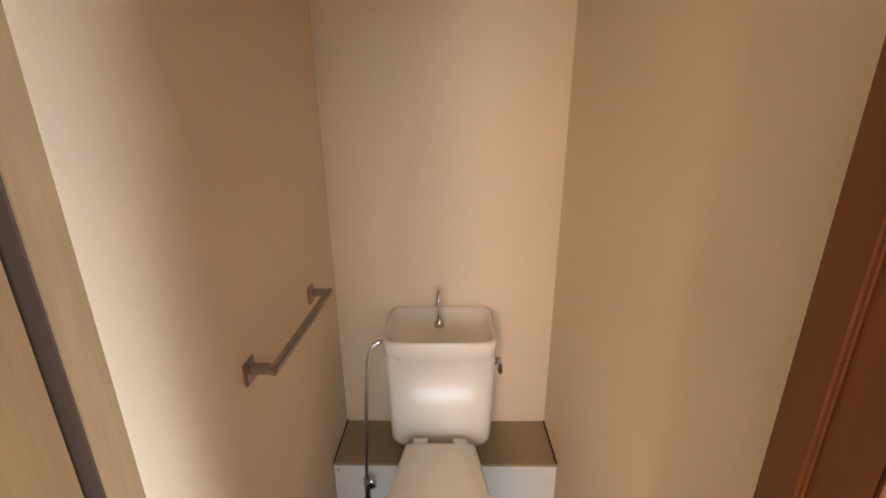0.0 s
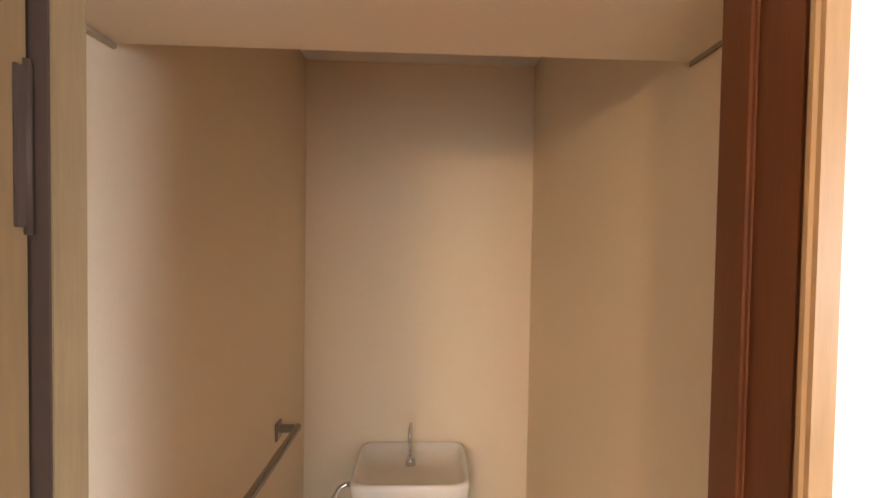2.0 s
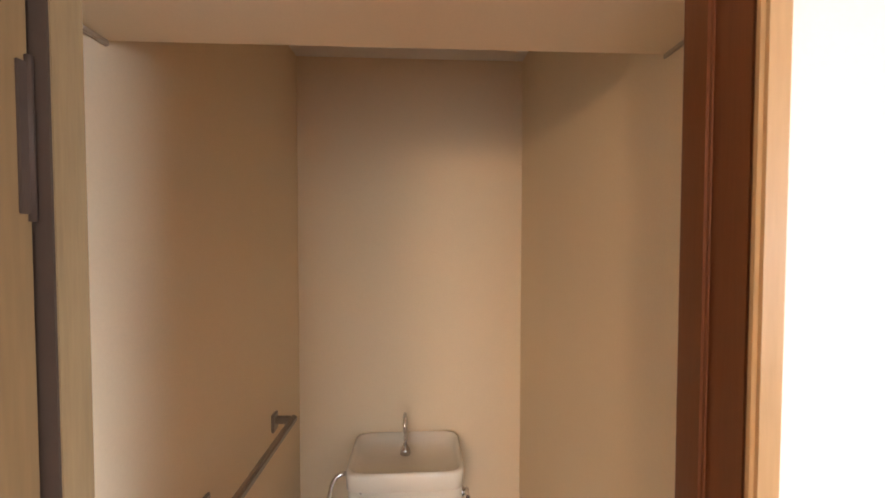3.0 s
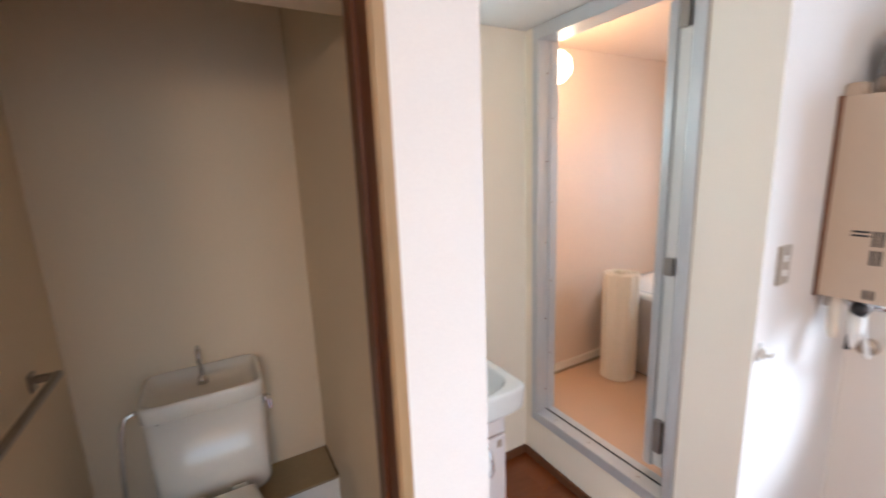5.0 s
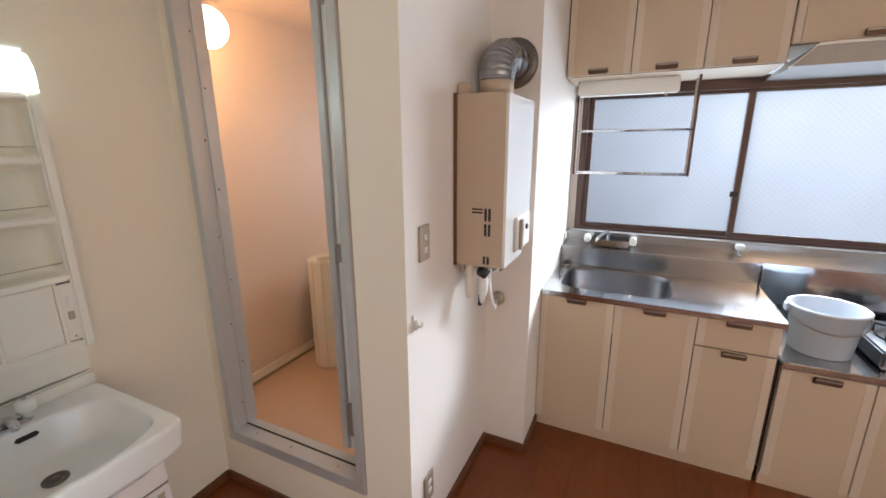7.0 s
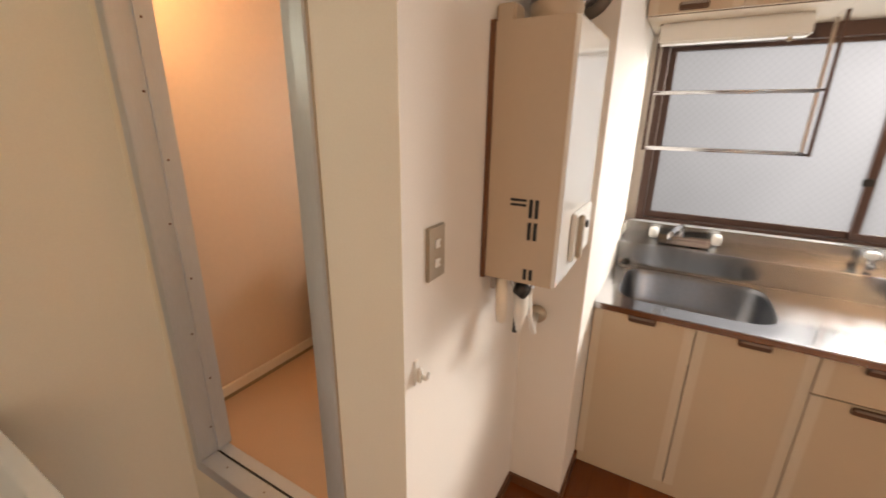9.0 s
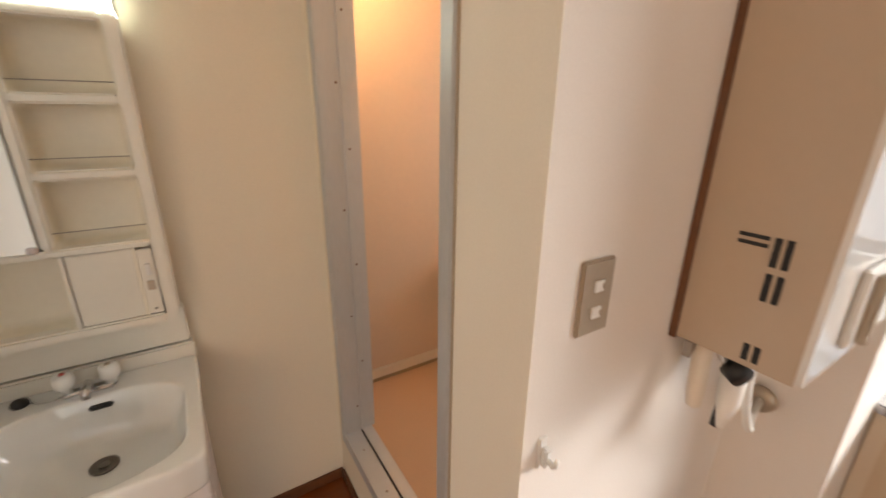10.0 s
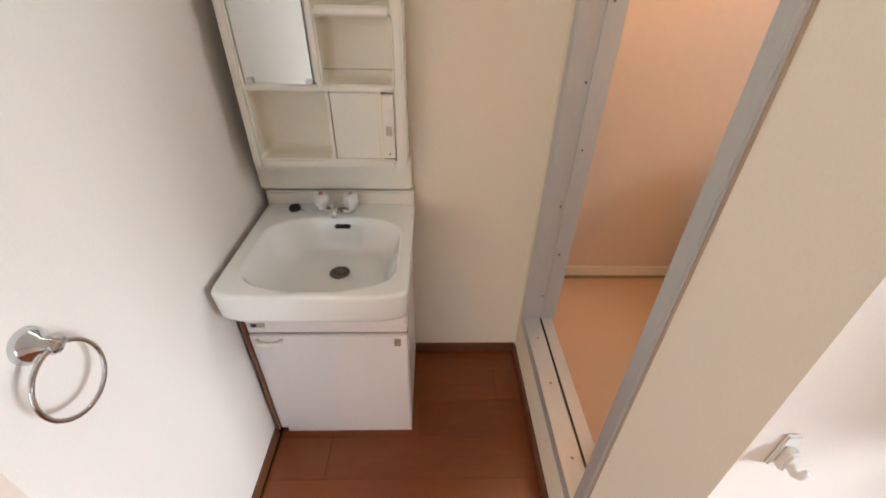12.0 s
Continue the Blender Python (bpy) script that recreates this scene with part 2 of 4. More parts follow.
def setting(name, bm, material, label="", category=""):
    ob = new(name, mesh_of(name, bm, material))
    return tagged(ob, label, category, kind="structure")


# ---- setting ----
H, HW, HT, HB = 2.35, 2.114, 2.22, 2.19   # ceilings: hall and kitchen, wash nook, toilet, bathroom
XW, XB, YB, YT = 0.572, 1.5, 0.998, 1.293
floor_ob = setting("floor", boxes((-1.3, 3.4, -3.3, 1.5, -0.12, -0.014)), DARK, "dark sub-floor under the brown wooden floorboards", "floor")
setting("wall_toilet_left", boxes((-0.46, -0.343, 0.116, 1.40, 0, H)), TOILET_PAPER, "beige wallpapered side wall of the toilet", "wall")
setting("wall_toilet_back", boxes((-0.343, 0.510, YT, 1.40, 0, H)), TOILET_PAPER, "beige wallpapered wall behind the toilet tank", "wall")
setting("wall_partition", boxes((0.415, XW, 0.03, 0.116, 0, H), (0.514, XW, 0.116, 1.40, 0, H)), WALLPAPER, "off-white wallpapered partition beside the washbasin", "wall")
setting("wall_toilet_front", boxes((-1.2, -0.246, 0.03, 0.116, 0, H), (-0.246, 0.415, 0.03, 0.116, 1.97, H)), WALLPAPER, "off-white wall around the toilet door", "wall")
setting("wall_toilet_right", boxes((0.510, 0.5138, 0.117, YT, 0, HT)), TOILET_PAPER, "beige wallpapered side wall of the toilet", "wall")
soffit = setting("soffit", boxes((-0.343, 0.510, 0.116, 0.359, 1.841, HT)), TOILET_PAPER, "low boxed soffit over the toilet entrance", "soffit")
for x0, x1 in ((-0.3425, -0.335), (0.5065, 0.5095)):
    part("trim", boxes((x0, x1, 0.118, 0.357, 1.831, 1.8405), bevel=0.002), PLATE, soffit, "thin grey trim")
setting("ceiling_toilet", boxes((-0.343, 0.510, 0.359, YT, HT, H)), CEILING, "plain toilet ceiling", "ceiling")
setting("wall_basin", boxes((XW, XB, YB, 1.09, 0, H)), CREAM_PAPER, "cream wallpapered wall behind the washbasin", "wall")
setting("wall_bath_pier", boxes((XB, 1.502, 0, 0.08, 0, H), (XB, 1.58, 0.08, 0.198, 0, H)), LIT_CREAM_PAPER, "cream pier between bathroom doorway and hall, paled for the light on it", "wall")
setting("wall_bath", boxes((XB, 1.58, 0.94, 1.40, 0, H), (XB, 1.58, 0.198, 0.94, 0, 0.235), (XB, 1.58, 0.198, 0.94, 2.112, H)), CREAM_PAPER, "cream wall around the bathroom doorway", "wall")
setting("wall_switch", boxes((1.502, 3.35, 0, 0.08, 0, H)), WALLPAPER, "off-white wallpapered wall with light switch and water heater", "wall")
setting("pillar", boxes((2.25, 3.35, -0.213, 0, 0, H)), WALLPAPER, "off-white wallpapered pillar beside the kitchen sink", "pillar")
setting("wall_kitchen", boxes((3.25, 3.35, -0.255, -0.213, 0, H), (3.25, 3.35, -3.3, -1.96, 0, H), (3.25, 3.35, -1.96, -0.255, 0, 0.965), (3.25, 3.35, -1.96, -0.255, 2.06, H)), WALLPAPER, "off-white kitchen wall around the window", "wall")
# unseen walls added to close the room; the opening lets fill light in
setting("wall_south", boxes((-1.3, -1.0, -3.3, -3.2, 0, H), (0.8, 3.25, -3.3, -3.2, 0, H), (-1.0, 0.8, -3.3, -3.2, 0, 0.2), (-1.0, 0.8, -3.3, -3.2, 2.2, H)), WALLPAPER, "unseen off-white wall with an added opening for fill light", "wall")
setting("wall_west", boxes((-1.3, -1.2, -3.2, 0.116, 0, H)), WALLPAPER, "unseen off-white end wall added to close the room", "wall")
setting("ceiling", boxes((-1.3, 3.35, -3.3, 0.03, H, H + 0.1), (-1.3, 3.35, 0.03, 1.5, H, H + 0.1)), CEILING, "pale ceiling of hall and kitchen", "ceiling")
setting("ceiling_nook", boxes((XW, XB, 0.03, YB, HW, H)), CEILING, "low pale ceiling over the washbasin nook", "ceiling")
# bathroom shell
bath_floor = setting("bath_floor", boxes((1.58, 3.2, 0.08, 1.325, 0.05, 0.15)), BATH_FLOOR, "beige bathroom floor", "floor")
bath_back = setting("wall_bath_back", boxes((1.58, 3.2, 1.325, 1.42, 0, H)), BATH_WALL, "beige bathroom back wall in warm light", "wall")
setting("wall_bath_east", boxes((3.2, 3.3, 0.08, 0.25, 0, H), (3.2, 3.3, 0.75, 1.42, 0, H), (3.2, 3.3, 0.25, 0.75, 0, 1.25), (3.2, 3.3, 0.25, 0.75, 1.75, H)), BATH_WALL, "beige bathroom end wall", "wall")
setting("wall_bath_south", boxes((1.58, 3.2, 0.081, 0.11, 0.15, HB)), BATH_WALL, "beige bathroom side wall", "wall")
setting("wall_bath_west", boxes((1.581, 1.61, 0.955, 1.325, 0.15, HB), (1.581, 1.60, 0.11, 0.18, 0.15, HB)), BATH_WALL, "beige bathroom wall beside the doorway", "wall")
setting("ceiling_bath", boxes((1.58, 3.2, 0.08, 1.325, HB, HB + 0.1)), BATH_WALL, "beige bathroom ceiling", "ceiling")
setting("trim_bath", boxes((1.60, 3.2, 1.312, 1.325, 0.170, 0.225), bevel=0.004), CREAM_TRIM, "cream skirting along the bathroom wall", "trim")
setting("trim_bath_gap", boxes((1.60, 3.2, 1.317, 1.325, 0.15, 0.170)), KHAKI, "dark brown joint under the skirting", "trim")
# baseboards
for i, r in enumerate(((XW, 1.495, YB - 0.012, YB), (XW, XW + 0.010, 0.03, 0.60), (1.488, XB, 0.003, YB - 0.012), (1.49, 2.238, -0.012, 0), (2.238, 2.25, -0.213, 0), (2.25, 2.52, -0.225, -0.213), (0.417, XW, 0.018, 0.03))):
    setting("baseboard", boxes((*r, 0, 0.045), bevel=0.002), BASE, "low dark brown wooden baseboard", "baseboard")

# toilet door frame, leaf and hinge
frame_t = setting("door_frame", boxes((-0.246, 0.415, 0.026, 0.118, 1.93, 1.97), bevel=0.002), OAK, "oak frame of the toilet door", "door frame")
part("jamb", boxes((-0.246, -0.186, 0.083, 0.118, 0, 1.93), bevel=0.001), OAK, frame_t, "pale oak jamb")
# jamb face and rebate are darkened to draw the shade of the door gap
part("rebate_shade", boxes((-0.222, -0.1865, 0.0805, 0.0828, 0, 1.93)), DARK, frame_t, "thin dark strip for the shade in the door gap")
part("rebate", boxes((-0.246, -0.2365, 0.026, 0.0805, 0, 1.93)), BASE, frame_t, "rebate of the jamb, coloured dark for the shade in it")
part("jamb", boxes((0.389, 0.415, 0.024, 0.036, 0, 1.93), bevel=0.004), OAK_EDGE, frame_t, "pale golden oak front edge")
part("jamb", boxes((0.391, 0.415, 0.036, 0.118, 0, 1.93), bevel=0.002), BROWN_JAMB_SHADED, frame_t, "reddish brown inner jamb, darkened as the shaded side")
part("door_stop", boxes((0.384, 0.392, 0.078, 0.118, 0, 1.93), bevel=0.003), BROWN_JAMB_SHADED, frame_t)
leaf_t = setting("door_1", boxes((-0.2355, -0.200, -0.49, 0.0788, 0.01, 1.92), bevel=0.0015), DOOR_VENEER, "open wood-veneer toilet door", "door")
for z in (0.25, 1.57):
    h = part("hinge", boxes((-0.2005, -0.1975, 0.0665, 0.0785, z, z + 0.125), bevel=0.0008), DARK, leaf_t, "dark metal butt hinge")
    part("pin", tube([(-0.1985, 0.0770, z - 0.006), (-0.1985, 0.0770, z + 0.131)], 0.003), DARK, h)

# bathroom door frame and leaf
frame_b = setting("door_frame_bath", boxes((1.49, 1.60, 0.198, 0.94, 2.055, 2.11), bevel=0.002), ALU, "aluminium frame of the bathroom doorway", "door frame")
part("jamb", boxes((1.49, 1.612, 0.902, 0.94, 0.285, 2.055), bevel=0.002), ALU, frame_b)
part("jamb_lip", boxes((1.556, 1.562, 0.893, 0.902, 0.285, 2.055)), ALU, frame_b)
part("jamb", boxes((1.49, 1.545, 0.198, 0.235, 0.285, 2.055), bevel=0.002), ALU, frame_b)
part("jamb", boxes((1.545, 1.60, 0.198, 0.268, 0.285, 2.055), bevel=0.002), ALU, frame_b)
sill = part("sill", boxes((1.49, 1.60, 0.198, 0.94, 0.235, 0.285), bevel=0.002), ALU, frame_b, "aluminium sill of the doorway")
part("gasket", boxes((1.552, 1.558, 0.236, 0.90, 0.285, 0.2885)), RUBBER, sill, "black rubber strip")
part("gasket", boxes((1.5585, 1.564, 0.8995, 0.9015, 0.29, 2.05)), BASE, frame_b, "dark joint line")
# thin brown strip paints the frame's shadow line; the second strip is sealant
part("frame_strip", boxes((1.496, 1.50, 0.1945, 0.198, 0.235, 2.11)), PLATE, frame_b, "thin brownish strip, painted shadow line beside the frame")
part("frame_strip", boxes((1.4945, 1.50, 0.94, 0.966, 0.235, 2.13)), CREAM_TRIM, frame_b, "cream sealant beside the frame")
for z in [0.40 + 0.19 * k for k in range(9)]:
    part("screw", lathe([(0.004, -0.001), (0.003, -0.0025)], (1.545 + 0.03 * (int(z * 100) % 2), 0.902, z), 8, "y"), BASE, frame_b)
for y in (0.35, 0.60, 0.80):
    part("screw", lathe([(0.005, 0), (0.003, 0.002)], (1.525, y, 0.285), 8), RAIL, frame_b)
leaf_b = setting("door_bath", boxes((1.638, 1.93, 0.281, 0.297, 0.33, 2.02), (1.638, 1.93, 0.362, 0.378, 0.33, 2.02)), PLASTIC_W, "folded aluminium bathroom door with pale panels", "door")
for y0, y1 in ((0.274, 0.306), (0.354, 0.388)):
    for x0, x1 in ((1.602, 1.638), (1.93, 1.962)):
        part("stile", boxes((x0, x1, y0, y1, 0.30, 2.045), bevel=0.003), ALU, leaf_b, "pale aluminium stile")
    for z0, z1 in ((0.30, 0.33), (2.02, 2.045)):
        part("rail", boxes((1.638, 1.93, y0 + 0.002, y1 - 0.002, z0, z1), bevel=0.002), ALU, leaf_b)
part("fold_panel", boxes((1.614, 1.622, 0.306, 0.354, 0.305, 2.04), bevel=0.002), PLASTIC_W, leaf_b, "pale folding strip between the leaves")
for z0, z1 in ((0.38, 0.52), (1.11, 1.175), (1.95, 2.035)):
    part("hinge", boxes((1.590, 1.613, 0.312, 0.346, z0, z1), bevel=0.003), RAIL, leaf_b, "grey metal hinge block")

# ---- toilet room ----
toilet = thing("toilet", (0.065, 0.9, 0), "cream ceramic toilet with tank and closed lid", "toilet", moved=(0.004, 0.006, -0.006))
CX = 0.066

def egg(z, g=0.0):
    """The outline of seat and lid, narrow at the hinge end; g shrinks it."""
    side = [(0.968, 0.0), (0.968, 0.09), (0.962, 0.120), (0.90, 0.132), (0.80, 0.148), (0.70, 0.168), (0.60, 0.178), (0.52, 0.166), (0.46, 0.125), (0.435, 0.07), (0.428, 0.0)]
    cy = 0.70
    pts = [(CX + h * (1 - g / 0.18), cy + (y - cy) * (1 - g / 0.27), z) for y, h in side]
    return pts + [(2 * CX - x, y, z) for x, y, z in pts[-2:0:-1]]


tank = part("tank", loft([oval(CX, 1.165, 0.166, 0.105, 0.334, 5), oval(CX, 1.16, 0.180, 0.125, 0.344, 5), oval(CX, 1.156, 0.187, 0.132, 0.376, 6), oval(CX, 1.148, 0.190, 0.142, 0.735, 7)]), CERAMIC, toilet)
lid_rings = [(1.147, 0.186, 0.138, 0.733, 8), (1.147, 0.193, 0.1445, 0.738, 8), (1.147, 0.195, 0.146, 0.786, 8), (1.147, 0.193, 0.144, 0.795, 8), (1.147, 0.187, 0.138, 0.798, 8), (1.147, 0.181, 0.132, 0.796, 8), (1.146, 0.174, 0.124, 0.778, 7), (1.145, 0.155, 0.106, 0.758, 5), (1.142, 0.09, 0.06, 0.750, 3), (1.140, 0.02, 0.015, 0.748, 2)]
part("tank_lid", loft([oval(CX, y, hx, hy, z, p) for y, hx, hy, z, p in lid_rings]), CERAMIC, toilet, "ceramic tank lid dished as a hand basin")
spout = part("spout", tube([(CX - 0.006, 1.20, 0.76), (CX - 0.006, 1.20, 0.88)] + [(CX - 0.006, 1.20 - 0.03 + 0.03 * math.cos(a), 0.885 + 0.03 * math.sin(a)) for a in [math.pi * k / 8 for k in range(9)]] + [(CX - 0.006, 1.14, 0.865)], 0.0065), CHROME, toilet, "thin chrome spout")
part("collar", lathe([(0.020, 0), (0.018, 0.016), (0.010, 0.030)], (CX - 0.006, 1.20, 0.758), 16), CHROME, spout)
lever = part("flush_lever", lathe([(0.016, 0), (0.016, 0.010), (0.010, 0.016), (0.010, 0.028)], (CX + 0.184, 1.06, 0.70), 20, "x"), CHROME, toilet, "small chrome flush lever")
part("grip", boxes((CX + 0.198, CX + 0.212, 1.015, 1.07, 0.67, 0.712), bevel=0.005), CHROME, lever)
part("badge", lathe([(0.004, 0), (0.003, -0.001)], (-0.075, 1.0053, 0.735), 10, "y"), RAIL, toilet)
part("bowl", loft([oval(CX, 0.78, 0.11, 0.24, 0, 3), oval(CX, 0.79, 0.10, 0.23, 0.12, 3), oval(CX, 0.74, 0.13, 0.24, 0.25, 2.6), oval(CX, 0.69, 0.160, 0.25, 0.355, 2.4), oval(CX, 0.69, 0.166, 0.255, 0.385, 2.4), oval(CX, 0.69, 0.15, 0.23, 0.39, 2.4)]), CERAMIC, toilet)
part("neck", loft([oval(CX, 1.03, 0.125, 0.15, 0.25, 4), oval(CX, 1.03, 0.125, 0.145, 0.345, 4), oval(CX, 1.03, 0.118, 0.13, 0.362, 4)]), CERAMIC, toilet)
part("seat", loft([egg(0.392, 0.008), egg(0.400), egg(0.412, 0.006)]), PLASTIC_W, toilet)
part("seat_lid", loft([egg(0.414, 0.006), egg(0.420), egg(0.430, 0.004), egg(0.437, 0.02), egg(0.441, 0.07), egg(0.442, 0.15)]), IVORY, toilet, "closed ivory plastic lid")
for dx in (-0.07, 0.07):
    part("hinge", tube([(CX + dx - 0.025, 0.985, 0.415), (CX + dx + 0.025, 0.985, 0.415)], 0.013), PLASTIC_W, toilet)
ledge = thing("pipe_box", (0.07, 1.18, 0), "low white pipe box with khaki vinyl top", "pipe box")
part("front", boxes((-0.342, 0.509, 1.062, 1.075, 0, 0.236)), PLASTIC_W, ledge)
part("top", boxes((-0.342, 0.509, 1.056, 1.292, 0.236, 0.248), bevel=0.002), KHAKI, ledge, "khaki vinyl top")
part("screw", lathe([(0.005, 0), (0.004, -0.002)], (-0.325, 1.062, 0.21), 10, "y"), RAIL, ledge)
for x0, x1 in ((-0.342, -0.336), (0.503, 0.509)):
    part("edge_strip", boxes((x0, x1, 1.058, 1.292, 0.248, 0.252)), DARK, ledge)
hose = thing("water_supply", (-0.215, 1.03, 0), "chrome supply pipe with stop valve beside the tank", "water pipe", moved=(0.004, 0.008, 0))
part("pipe", tube([(-0.122, 1.06, 0.765), (-0.145, 1.055, 0.765), (-0.162, 1.05, 0.758), (-0.174, 1.045, 0.738), (-0.182, 1.04, 0.70), (-0.192, 1.035, 0.60), (-0.205, 1.032, 0.42), (-0.214, 1.03, 0.25), (-0.216, 1.03, 0.16)], 0.0075), CHROME, hose)
valve = part("valve", tube([(-0.216, 1.03, 0.10), (-0.216, 1.03, 0.20)], 0.013), CHROME, hose)
part("wheel", lathe([(0.012, 0), (0.022, -0.004), (0.022, -0.018), (0.014, -0.022)], (-0.198, 1.025, 0.188), 18, "y"), CHROME, valve)
part("branch", tube([(-0.216, 1.03, 0.13), (-0.216, 1.064, 0.13)], 0.010), CHROME, hose)
bar = thing("grab_bar", (-0.352, 0.83, 0.96), "dull metal towel bar on the toilet wall", "towel bar", moved=(0.009, -0.002, -0.006))
part("bar", boxes((-0.300, -0.282, 0.585, 1.035, 0.966, 0.987), bevel=0.004), RAIL, bar)
for y in (0.60, 1.02):
    b = part("bracket", boxes((-0.352, -0.344, y - 0.022, y + 0.022, 0.942, 1.000), bevel=0.003), RAIL, bar)
    part("arm", boxes((-0.344, -0.298, y - 0.010, y + 0.010, 0.966, 0.987), bevel=0.003), RAIL, b)

# ---- wash nook ----
vanity = thing("vanity_unit", (0.84, 0.8, 0), "white vanity cabinet under the washbasin", "vanity", moved=(-0.012, -0.008, 0))
part("body", boxes((0.600, 1.072, 0.632, 0.997, 0.03, 0.600)), CAB_WHITE, vanity)
part("kickboard", boxes((0.622, 1.070, 0.622, 0.980, 0.0, 0.03)), CAB_WHITE, vanity)
dv = part("door", boxes((0.604, 1.070, 0.612, 0.631, 0.035, 0.508), bevel=0.003), CAB_WHITE, vanity, "glossy white vanity door")
part("handle", tube([(0.625, 0.612, 0.488), (0.630, 0.600, 0.486), (0.660, 0.598, 0.482), (0.690, 0.600, 0.486), (0.697, 0.612, 0.488)], 0.007), IVORY, dv, "small ivory pull")
part("screw", lathe([(0.005, 0), (0.004, -0.002)], (0.628, 0.606, 0.487), 10, "y"), RAIL, dv)
part("tag", boxes((1.030, 1.050, 0.6105, 0.6125, 0.462, 0.492)), PLATE, dv, "small grey sticker")
pv = part("top_panel", boxes((0.604, 1.070, 0.614, 0.631, 0.516, 0.590), bevel=0.003), CAB_WHITE, vanity)
part("gap", boxes((0.602, 1.071, 0.622, 0.633, 0.507, 0.517)), BASE, vanity, "dark joint over the door")
part("label", boxes((0.618, 0.660, 0.6125, 0.6145, 0.540, 0.556)), PLATE, pv, "small grey maker's label")
part("label_bar", boxes((0.622, 0.636, 0.6115, 0.6130, 0.543, 0.553)), BLACK, pv)
part("side_strip", boxes((0.5975, 0.6035, 0.600, 0.628, 0.04, 0.60)), BASE, vanity, "brown edge strip against the wall")

basin = thing("washbasin", (0.84, 0.75, 0.66), "white ceramic washbasin with overflow slot", "washbasin", moved=(-0.01, 0, 0.006))
outer = lambda z, g=0.0: oval(0.845, 0.7245, 0.240 - g, 0.226 - g, z, 24, 128, 0.034)


def hollow(k, z, cx=0.850, cy=0.682):
    """The bowl's outline at scale k: both long sides bow outwards."""
    out = []
    for i in range(128):
        a = 2 * math.pi * (i + 0.5) / 128
        x, y = (math.copysign(abs(v) ** (2 / 6.5), v) for v in (math.cos(a), math.sin(a)))
        out.append((cx + k * 0.203 * x, cy + k * (0.134 * y + 0.048 * (1 - x * x) * (1 if y > 0 else -1)), z))
    return out


part("bowl", loft([outer(0.622, 0.060), outer(0.650, 0.034), outer(0.664, 0.016), outer(0.672, 0.006), outer(0.680, 0.004), outer(0.742, 0.0005), outer(0.751, 0.001), outer(0.755, 0.003), outer(0.757, 0.007), outer(0.757, 0.012), hollow(1.02, 0.757), hollow(1.0, 0.7565), hollow(0.985, 0.754), hollow(0.97, 0.748), hollow(0.955, 0.739), hollow(0.88, 0.700), hollow(0.79, 0.665, 0.852, 0.688), hollow(0.68, 0.648, 0.856, 0.695), hollow(0.5, 0.641, 0.860, 0.71), hollow(0.16, 0.636, 0.863, 0.728)]), CERAMIC_W, basin)
part("overflow", boxes((0.838, 0.888, 0.836, 0.852, 0.726, 0.738), bevel=0.004), RUBBER, basin, "dark overflow slot")
dr = part("drain", lathe([(0.030, 0), (0.030, 0.003), (0.024, 0.005), (0.020, 0.002)], (0.863, 0.730, 0.6375), 24), DRAIN, basin, "metal drain")
part("grate", lathe([(0.012, 0.003), (0.010, 0.006)], (0.863, 0.730, 0.6375), 16), DRAIN, dr)
part("upstand", boxes((0.604, 1.082, 0.948, 0.997, 0.74, 0.800), bevel=0.006), IVORY, basin)
tap = thing("basin_tap", (0.85, 0.885, 0.757), "two-handle chrome basin tap with white knobs", "tap", moved=(-0.018, 0, 0.006))
part("body", boxes((0.795, 0.905, 0.872, 0.902, 0.757, 0.772), bevel=0.006), CHROME, tap)
for x in (0.806, 0.897):
    k = part("handle", lathe([(0.014, 0), (0.012, 0.012), (0.021, 0.016), (0.023, 0.032), (0.021, 0.046), (0.012, 0.052)], (x, 0.887, 0.772), 20), PLASTIC_W, tap, "white ribbed knob")
    part("marker", lathe([(0.007, 0), (0.006, 0.004)], (x, 0.887, 0.823), 12), RED if x < 0.85 else PLATE, k)
part("spout", tube([(0.851, 0.885, 0.765), (0.851, 0.875, 0.788), (0.851, 0.850, 0.792), (0.851, 0.832, 0.785), (0.851, 0.828, 0.772)], [0.013, 0.012, 0.011, 0.011, 0.010]), CHROME, tap)
plug = thing("basin_plug", (0.709, 0.90, 0.757), "black rubber plug on a thin chain", "plug", moved=(-0.018, 0, 0.006))
part("stopper", lathe([(0.017, 0), (0.019, 0.006), (0.015, 0.014), (0.006, 0.018)], (0.712, 0.905, 0.757), 20), RUBBER, plug)
part("chain", tube([(0.725, 0.905, 0.764), (0.75, 0.885, 0.760), (0.775, 0.882, 0.760), (0.797, 0.886, 0.764)], 0.0015, 6), CHROME, plug)

cab = thing("mirror_cabinet", (0.866, 0.9, 0.93), "ivory plastic mirror cabinet with open shelves", "mirror cabinet", moved=(-0.016, 0.006, 0.014))
CX0, CX1, CY0 = 0.6376, 1.0744, 0.85
part("back", boxes((CX0 + 0.006, CX1 - 0.006, 0.972, 0.984, 0.9174, 1.7536)), IVORY_IN, cab)
part("side", boxes((CX0, 0.6646, CY0, 0.972, 0.9132, 1.6444), bevel=0.006), IVORY, cab)
part("side", boxes((1.0463, CX1, CY0, 0.972, 0.9132, 1.6444), bevel=0.006), IVORY, cab)
part("bottom", boxes((0.6646, 1.0463, CY0, 0.972, 0.9132, 0.9392), bevel=0.005), IVORY, cab)
part("rail", boxes((0.6646, 1.0463, CY0, 0.972, 1.1244, 1.142), bevel=0.004), IVORY, cab)
